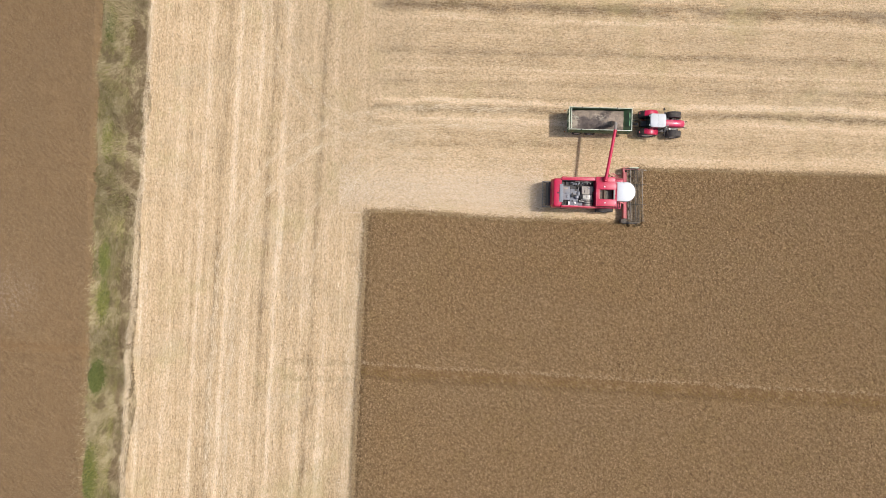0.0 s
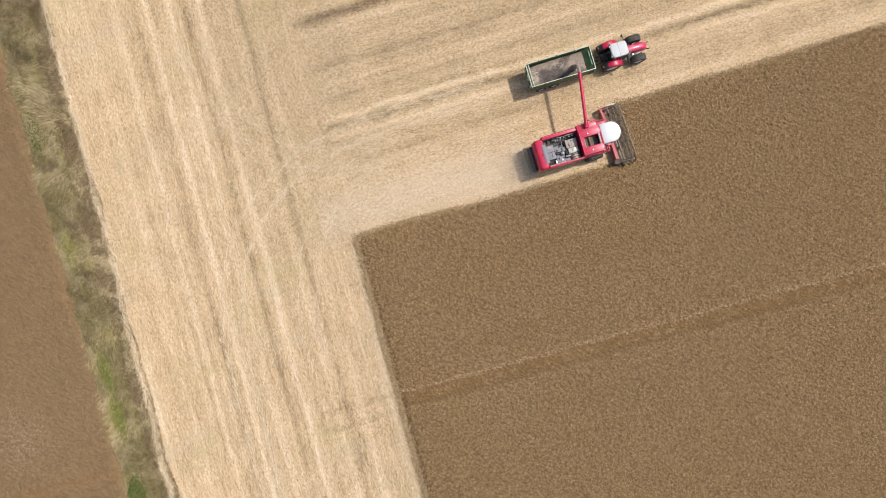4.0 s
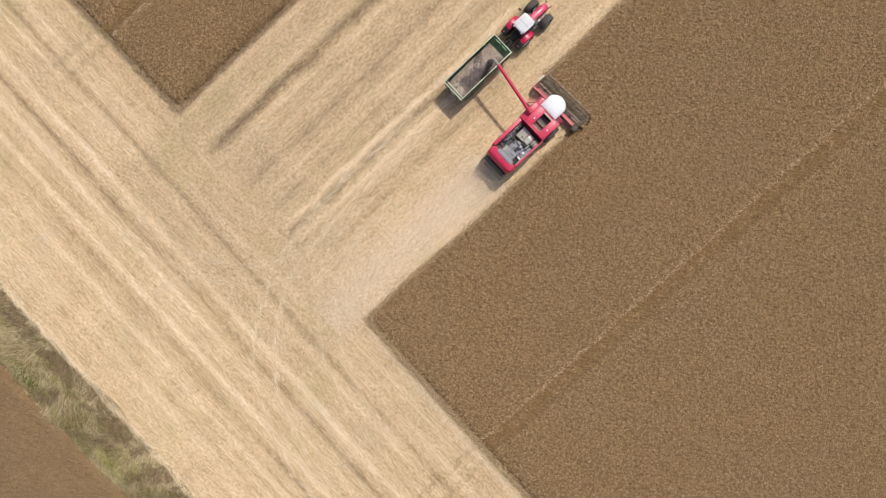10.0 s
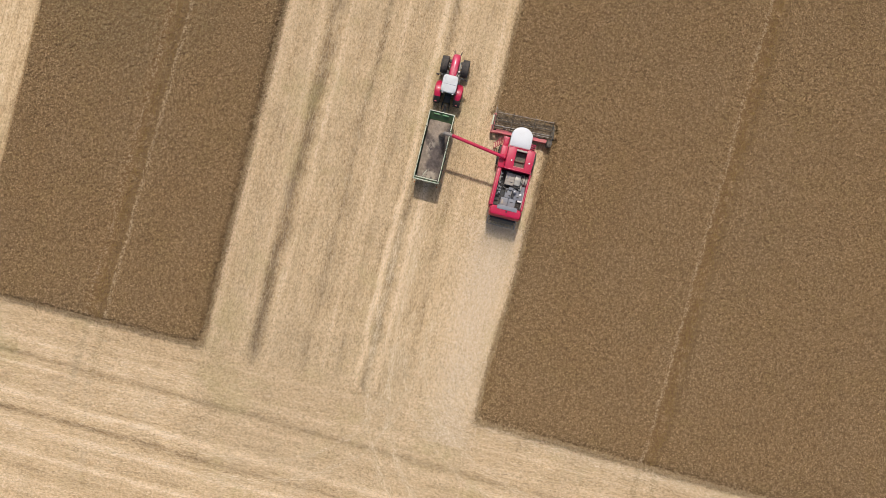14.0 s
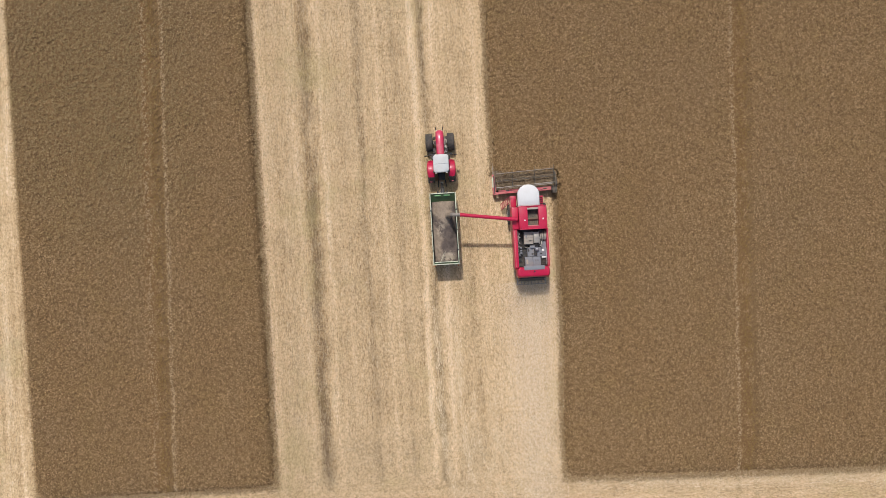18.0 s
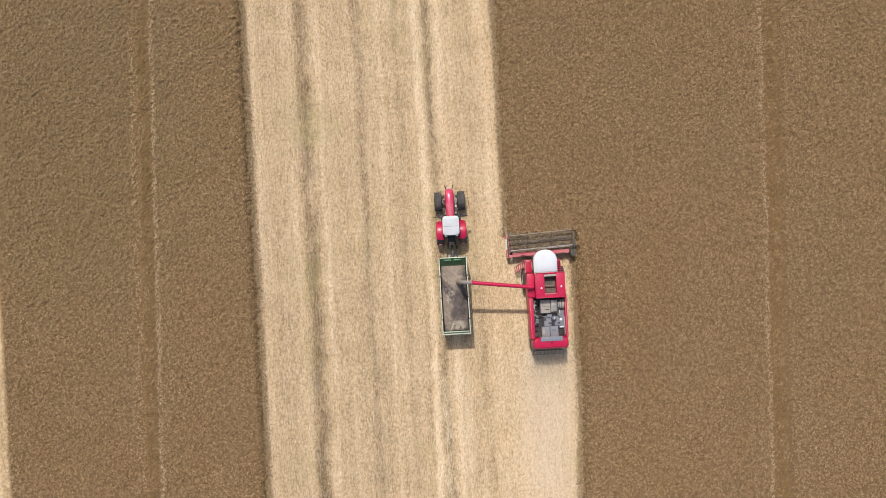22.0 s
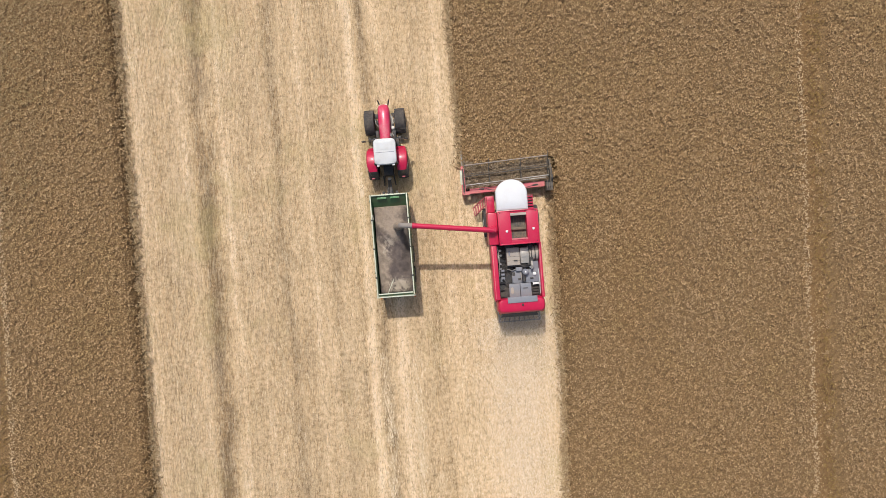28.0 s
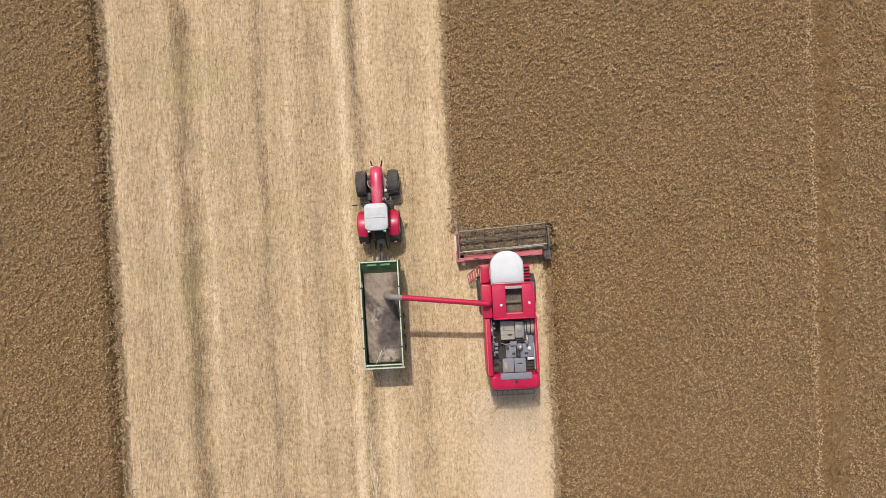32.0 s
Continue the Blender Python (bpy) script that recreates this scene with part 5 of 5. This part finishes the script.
for side in (-1, 1):
    s.tube([(TX + side * 0.22, TY + 5.5, 0.8), (TX + side * 0.30, TY + 5.80, 0.9), (TX + side * 0.34, TY + 5.95, 1.05)], 0.045, 8)
part("front_linkage", s, M_DARK, tractor)
s = Shape()
s.box(TX - 0.75, TX + 0.75, TY + 4.5, TY + 4.74, 0.62, 0.86, 0.04)
part("front_axle", s, M_DARK, tractor)
s = Shape()
s.tube([(TX + 0.46, TY + 3.55, 1.1), (TX + 0.46, TY + 3.55, 2.6), (TX + 0.46, TY + 3.48, 2.78)], 0.06, 10)
s.tube([(TX + 0.46, TY + 3.55, 1.3), (TX + 0.46, TY + 3.55, 2.1)], 0.10, 12)
part("exhaust_stack", s, M_STEEL, tractor, "upright steel exhaust stack")
s = Shape()
s.box(TX + 0.36, TX + 0.52, TY + 3.8, TY + 4.9, 0.95, 1.10, 0.03)
s.tube([(TX + 0.42, TY + 3.9, 1.1), (TX + 0.44, TY + 4.4, 1.25), (TX + 0.40, TY + 5.0, 1.1)], 0.045, 8)
part("side_pipe", s, M_STEEL, tractor)
for x, y0, y1, z0, z1, m in ((0.56, 3.62, 3.98, 0.85, 1.22, M_DARK), (0.50, 4.02, 4.22, 0.95, 1.30, M_STEEL), (0.56, 4.86, 5.10, 0.80, 1.05, M_DARK),
                             (-0.52, 3.60, 4.05, 0.85, 1.15, M_DARK), (-0.50, 4.86, 5.12, 0.80, 1.05, M_DARK)):
    s = Shape()
    s.box(TX + x - 0.10, TX + x + 0.10, TY + y0, TY + y1, z0, z1, 0.03)
    part("side_box", s, m, tractor)
for side in (-1, 1):
    s = Shape()
    s.tube([(TX + side * 0.40, TY + 4.30, 1.05), (TX + side * 0.58, TY + 4.52, 0.95), (TX + side * 0.62, TY + 4.86, 0.92)], 0.04, 8)
    part("steering_ram", s, M_STEEL, tractor)
    s = Shape()
    s.tube([(TX + side * 0.40, TY + 3.34, 1.95), (TX + side * 0.78, TY + 3.40, 2.0), (TX + side * 0.98, TY + 3.36, 2.05)], 0.035, 7)
    part("lamp_bar", s, M_DARK, tractor)
    for x in (0.62, 0.92):
        s = Shape()
        s.box(TX + side * x - 0.08, TX + side * x + 0.08, TY + 3.33, TY + 3.45, 1.98, 2.12, 0.02)
        part("side_lamp", s, M_DARK, tractor)
s = Shape()
s.box(TX + 0.36, TX + 0.80, TY + 3.0, TY + 3.6, 0.55, 1.05, 0.06)
part("fuel_tank", s, M_DARK, tractor)
s = Shape()
s.box(TX - 0.80, TX - 0.36, TY + 2.95, TY + 3.55, 0.45, 0.55, 0.03)
s.box(TX - 0.84, TX - 0.44, TY + 3.05, TY + 3.45, 0.75, 0.82, 0.02)
part("step", s, M_DARK, tractor)
s = Shape()
s.loft([[(TX - 0.70, TY + 1.75, 1.15), (TX + 0.70, TY + 1.75, 1.15), (TX + 0.62, TY + 3.30, 1.15), (TX - 0.62, TY + 3.30, 1.15)],
        [(TX - 0.64, TY + 1.82, 2.72), (TX + 0.64, TY + 1.82, 2.72), (TX + 0.58, TY + 3.20, 2.72), (TX - 0.58, TY + 3.20, 2.72)]])
tcab = part("cab", s, M_GLASS, tractor, "dark tinted cab glass", smooth=False)
for px, py in ((-0.68, 1.80), (0.68, 1.80), (-0.62, 3.24), (0.62, 3.24)):
    s = Shape()
    s.box(TX + px - 0.04, TX + px + 0.04, TY + py - 0.04, TY + py + 0.04, 1.15, 2.74, 0.015)
    part("cab_post", s, M_DARK, tcab)
s = Shape()
s.slab(round_rect(TX - 0.68, TX + 0.68, TY + 1.70, TY + 3.28, 0.27), 2.70, 2.90, 0.12, 0.06)
troof = part("cab_roof", s, M_LGREY, tractor, "dusty pale grey cab roof with a hatch seam")
s = Shape()
s.slab(round_rect(TX - 0.50, TX + 0.50, TY + 2.50, TY + 3.14, 0.14), 2.90, 2.932, 0.03, 0.04)
part("roof_hatch", s, M_LGREY, troof)
s = Shape()
s.box(TX - 0.56, TX + 0.56, TY + 2.425, TY + 2.455, 2.925, 2.943, 0.006)
part("roof_seam", s, M_GREY, troof)
for side in (-1, 1):
    s = Shape()
    s.box(TX + side * 0.46 - 0.08, TX + side * 0.46 + 0.08, TY + 1.62, TY + 1.72, 2.70, 2.80, 0.02)
    part("work_light", s, M_LAMP, troof)
    s = Shape()
    rings = []
    for k in range(11):
        a = radians(8 + 164 * k / 10)
        cy, cz, r = TY + 1.98, 0.96, 1.06
        w = 1.26 - 0.20 * max(0.0, abs(k - 4.0) / 3.0 - 0.35) ** 2
        rings.append([(TX + side * sx, cy + (r - dr) * math.cos(a), cz + (r - dr) * math.sin(a)) for sx, dr in
                      ((0.62, 0.02), (0.75, 0.0), (w - 0.16, 0.0), (w - 0.05, 0.025), (w, 0.09), (w + 0.01, 0.16), (w - 0.03, 0.16), (w - 0.06, 0.09), (0.62, 0.07))])
    s.loft(rings[1:8])
    fender = part("fender", s, M_RED, tractor, "curved red rear fender")
    s = Shape()
    s.loft(rings[7:10])
    part("mud_flap", s, M_DARK, fender)
    s = Shape()
    s.box(TX + side * 0.95 - 0.10, TX + side * 0.95 + 0.10, TY + 1.00, TY + 1.06, 1.40, 1.50, 0.02)
    part("tail_light", s, M_RED2, fender)
    s = Shape()
    s.tube([(TX + side * 0.62, TY + 3.2, 2.4), (TX + side * 1.22, TY + 3.28, 2.45), (TX + side * 1.30, TY + 3.28, 2.2)], 0.02, 6)
    marm = part("mirror_arm", s, M_DARK, tractor)
    s = Shape()
    s.box(TX + side * 1.30 - 0.12, TX + side * 1.30 + 0.12, TY + 3.24, TY + 3.30, 1.95, 2.35, 0.02)
    part("mirror", s, M_DARK, marm)
s = Shape()
s.box(TX - 0.26, TX + 0.26, TY + 1.25, TY + 1.75, 0.55, 1.0, 0.06)
for side in (-1, 1):
    s.tube([(TX + side * 0.28, TY + 1.3, 0.75), (TX + side * 0.36, TY + 0.62, 0.55)], 0.04, 8)
    s.tube([(TX + side * 0.34, TY + 1.15, 1.15), (TX + side * 0.36, TY + 0.75, 0.6)], 0.03, 8)
part("rear_linkage", s, M_DARK, tractor)

# ---- trailer ----
BX0, BX1, BY0, BY1, BZ0, BZ1 = -8.44, -6.16, -5.96, 0.22, 1.10, 2.72
trailer = thing("grain_trailer", (-7.3, -3.1, 0.0), "green two-axle grain trailer part filled with dark seed", "trailer")
s = Shape()
s.box(BX0 + 0.05, BX1 - 0.05, BY0 + 0.05, BY1 - 0.05, BZ0 - 0.1, BZ0)
part("bed_floor", s, M_BED, trailer)
for x0, x1 in ((BX0, BX0 + 0.07), (BX1 - 0.07, BX1)):
    s = Shape()
    s.box(x0, x1, BY0 + 0.07, BY1 - 0.07, BZ0, BZ1, 0.01)
    wall = part("side_wall", s, M_GREEN_SHADE, trailer, "green steel trailer side")
    for k in range(6):
        y = BY0 + 0.35 + (BY1 - BY0 - 0.7) * k / 5
        s = Shape()
        xo = x0 - 0.045 if x0 < -7.3 else x1
        s.box(xo, xo + 0.045, y - 0.05, y + 0.05, BZ0, BZ1 - 0.05, 0.01)
        part("rib", s, M_GREEN_SHADE, wall)
s = Shape()
s.box(BX0, BX1, BY1 - 0.07, BY1, BZ0, BZ1, 0.01)
front = part("front_wall", s, M_GREEN_SHADE, trailer)
s = Shape()
s.loft([[(BX0 + 0.08, BY1 - 0.08, BZ1 - 0.02), (BX1 - 0.08, BY1 - 0.08, BZ1 - 0.02), (BX1 - 0.08, BY1 - 0.10, BZ1 - 0.03), (BX0 + 0.08, BY1 - 0.10, BZ1 - 0.03)],
        [(BX0 + 0.08, BY1 - 0.78, 1.9), (BX1 - 0.08, BY1 - 0.78, 1.9), (BX1 - 0.08, BY1 - 0.80, 1.88), (BX0 + 0.08, BY1 - 0.80, 1.88)]])
part("slope_sheet", s, M_GREEN_SHADE, front, "sloping green headboard inside the trailer")
for side in (-0.42, 0.36):
    s = Shape()
    s.box(-7.3 + side - 0.28, -7.3 + side + 0.28, BY1 - 0.27, BY1 - 0.16, 2.60, 2.63, 0.01)
    part("window_slot", s, M_GREEN, front)
s = Shape()
s.box(BX0, BX1, BY0, BY0 + 0.06, BZ0, BZ1 - 0.06, 0.01)
gate = part("tailgate", s, M_GREEN_SHADE, trailer)
for x in (-8.1, -7.3, -6.5):
    s = Shape()
    s.box(x - 0.05, x + 0.05, BY0 - 0.05, BY0, BZ0, BZ1 - 0.1, 0.01)
    part("gate_rib", s, M_PALE, gate)
s = Shape()
s.box(-7.62, -6.98, BY0 - 0.10, BY0 - 0.055, 1.9, 2.45, 0.02)
part("grain_hatch", s, M_PALE, gate)
s = Shape()
s.box(BX0 - 0.04, BX1 + 0.04, BY0 - 0.10, BY0 - 0.02, BZ1 - 0.16, BZ1 - 0.06, 0.01)
part("gate_rail", s, M_PALE, gate, "pale green rail over the tailgate")
for x in (BX0 + 0.035, BX1 - 0.035):
    s = Shape()
    s.box(x - 0.035, x + 0.035, BY0 + 0.0, BY1, BZ1, BZ1 + 0.08, 0.012)
    rail = part("top_rail", s, M_PALE, trailer, "pale green top rail")
    for k in range(3):
        y = -1.3 - 1.75 * k
        s = Shape()
        s.box(x - 0.06, x + 0.06, y - 0.05, y + 0.05, BZ1 + 0.02, BZ1 + 0.095, 0.01)
        part("clip", s, M_DARK, rail)
for y in (BY1 - 0.035, BY0 + 0.14):
    s = Shape()
    s.box(BX0 + 0.1, BX1 - 0.1, y - 0.035, y + 0.035, BZ1, BZ1 + 0.07, 0.012)
    part("end_rail", s, M_PALE, trailer)
s = Shape()
s.tube([(-7.85, -5.9, 2.5), (-7.42, -5.0, 2.3)], 0.016, 6)
s.tube([(-7.92, -6.0, 2.5), (-6.6, -6.0, 2.5)], 0.02, 6)
part("stay_rod", s, M_PALE, trailer)
s = Shape()
s.tube([(-8.36, -1.0, 2.3), (-8.36, -1.0, 2.72), (-8.30, -1.25, 2.72)], 0.03, 6)
part("hook", s, M_STEEL, trailer)
s = Shape()
for x in (-7.72, -6.88):
    s.box(x - 0.07, x + 0.07, BY0 + 0.1, BY1 + 0.3, 0.78, 1.0, 0.01)
s.box(-7.8, -6.8, -4.3, -4.0, 0.62, 0.80, 0.02)
part("chassis", s, M_DARK, trailer)
s = Shape()
s.loft([[(-7.52, 0.25, 0.80), (-7.08, 0.25, 0.80), (-7.08, 0.25, 0.95), (-7.52, 0.25, 0.95)], [(-7.38, 1.25, 0.55), (-7.22, 1.25, 0.55), (-7.22, 1.25, 0.66), (-7.38, 1.25, 0.66)]])
bar = part("drawbar", s, M_DARK, trailer, "worn drawbar hitched to the tractor")
s = Shape()
s.turned([(-0.04, 0.10), (0.04, 0.10)], (-7.3, 1.28, 0.60), 14, "z")
part("hitch_eye", s, M_STEEL, bar)
s = Shape()
s.tube([(-7.5, 0.35, 0.0), (-7.5, 0.35, 0.95)], 0.05, 8)
part("jack_stand", s, M_STEEL, bar)
s = Shape()
s.tube([(-7.2, 0.3, 1.0), (-7.15, 0.75, 1.15), (-7.25, 1.2, 1.1)], 0.02, 6)
s.tube([(-7.35, 0.3, 1.0), (-7.40, 0.7, 1.2), (-7.35, 1.2, 1.1)], 0.02, 6)
part("hydraulic_hose", s, M_DARK, bar)
for y in (-3.55, -4.85):
    s = Shape()
    s.tube([(-8.2, y, 0.52), (-6.4, y, 0.52)], 0.07, 10)
    part("axle", s, M_DARK, trailer)
    for side in (-1, 1):
        wheel(trailer, -7.3 + side * 0.98, y, 0.52, 0.40, 0.28, 16, out=side)
for side in (-1, 1):
    s = Shape()
    s.tube([(-7.3 + side * 1.05, -6.2, 0.95), (-7.3 + side * 1.05, -6.22, 1.08)], 0.06, 10)
    part("tail_light", s, M_ORANGE, trailer)

# seed in the trailer
nx, ny = 40, 104
gx, gy = np.meshgrid(np.linspace(BX0 + 0.08, BX1 - 0.08, nx), np.linspace(BY0 + 0.08, BY1 - 0.66, ny))
cone = np.exp(-(((gx + 7.0) / 0.9) ** 2 + ((gy + 2.0) / 1.1) ** 2))
gz = 1.98 + 0.34 * cone + 0.12 * np.clip((gy + 3.5) / 3.0, -1, 1) + 0.06 * soft_noise(gx, gy, 1.1, 51) + 0.03 * soft_noise(gx, gy, 0.45, 52) + 0.012 * rng.uniform(-1, 1, gx.shape)
gz -= 0.10 * (np.abs(gx + 7.3) / 1.1) ** 2
gz[0, :] = gz[-1, :] = gz[:, 0] = gz[:, -1] = BZ0 + 0.003
ids = np.arange(nx * ny).reshape(ny, nx)
seed = new("seed_heap", array_mesh("seed_heap", np.stack([gx, gy, gz], axis=-1).reshape(-1, 3),
           np.stack([ids[:-1, :-1], ids[:-1, 1:], ids[1:, 1:], ids[1:, :-1]], axis=-1).reshape(-1, 4), [M_GRAIN], smooth=True))
tagged(seed, "uneven heap of dark harvested seed with pale chaff streaks", "grain", kind="stuff")

# seed falling from the spout on to the heap
rings = []
for k in range(8):
    f = k / 7
    cx, cy, cz, r = -6.62 - 0.28 * f, -1.78 - 0.06 * f, 4.14 - 1.95 * f * (0.45 + 0.55 * f), 0.13 + 0.17 * f
    rings.append([(cx + r * math.cos(a) * (1 + 0.15 * math.sin(3 * a + 2 * k)), cy + r * math.sin(a), cz) for a in (2 * math.pi * j / 14 for j in range(14))])
s = Shape().loft(rings)
me = bpy.data.meshes.new("seed_stream")
s.bm.to_mesh(me)
s.bm.free()
me.materials.append(M_GRAIN)
stream = tagged(new("seed_stream", me), "dark seed pouring from the spout on to the heap", "grain", kind="stuff")

# chopped straw leaving the spreader in a fan, down to the stubble
n = 1800
f = rng.random(n) ** 1.1
fan = rng.uniform(-1, 1, n)
x = 0.22 + fan * (1.1 + 1.5 * f) + rng.normal(0, 0.06, n)
y = -7.95 - 4.2 * f - rng.uniform(0, 0.25, n)
z = np.clip(1.3 * (1 - f) ** 2 + rng.normal(0, 0.08, n), 0.03, 1.5)
ob = blades(x, y, z, rng.uniform(0.05, 0.2, n), rng.uniform(0.01, 0.024, n), -np.pi / 2 + fan * 0.5 + rng.normal(0, 0.25, n), rng.uniform(-0.15, 0.2, n), [M_PRESS], "straw_spray")
spray = tagged(ob, "fan of chopped straw thrown behind the combine harvester", "straw", kind="stuff")

# the machines and all that belongs to them stand further up the strip
for ob in (combine, tractor, trailer, seed, stream, spray, lying):
    ob.location.y += AHEAD
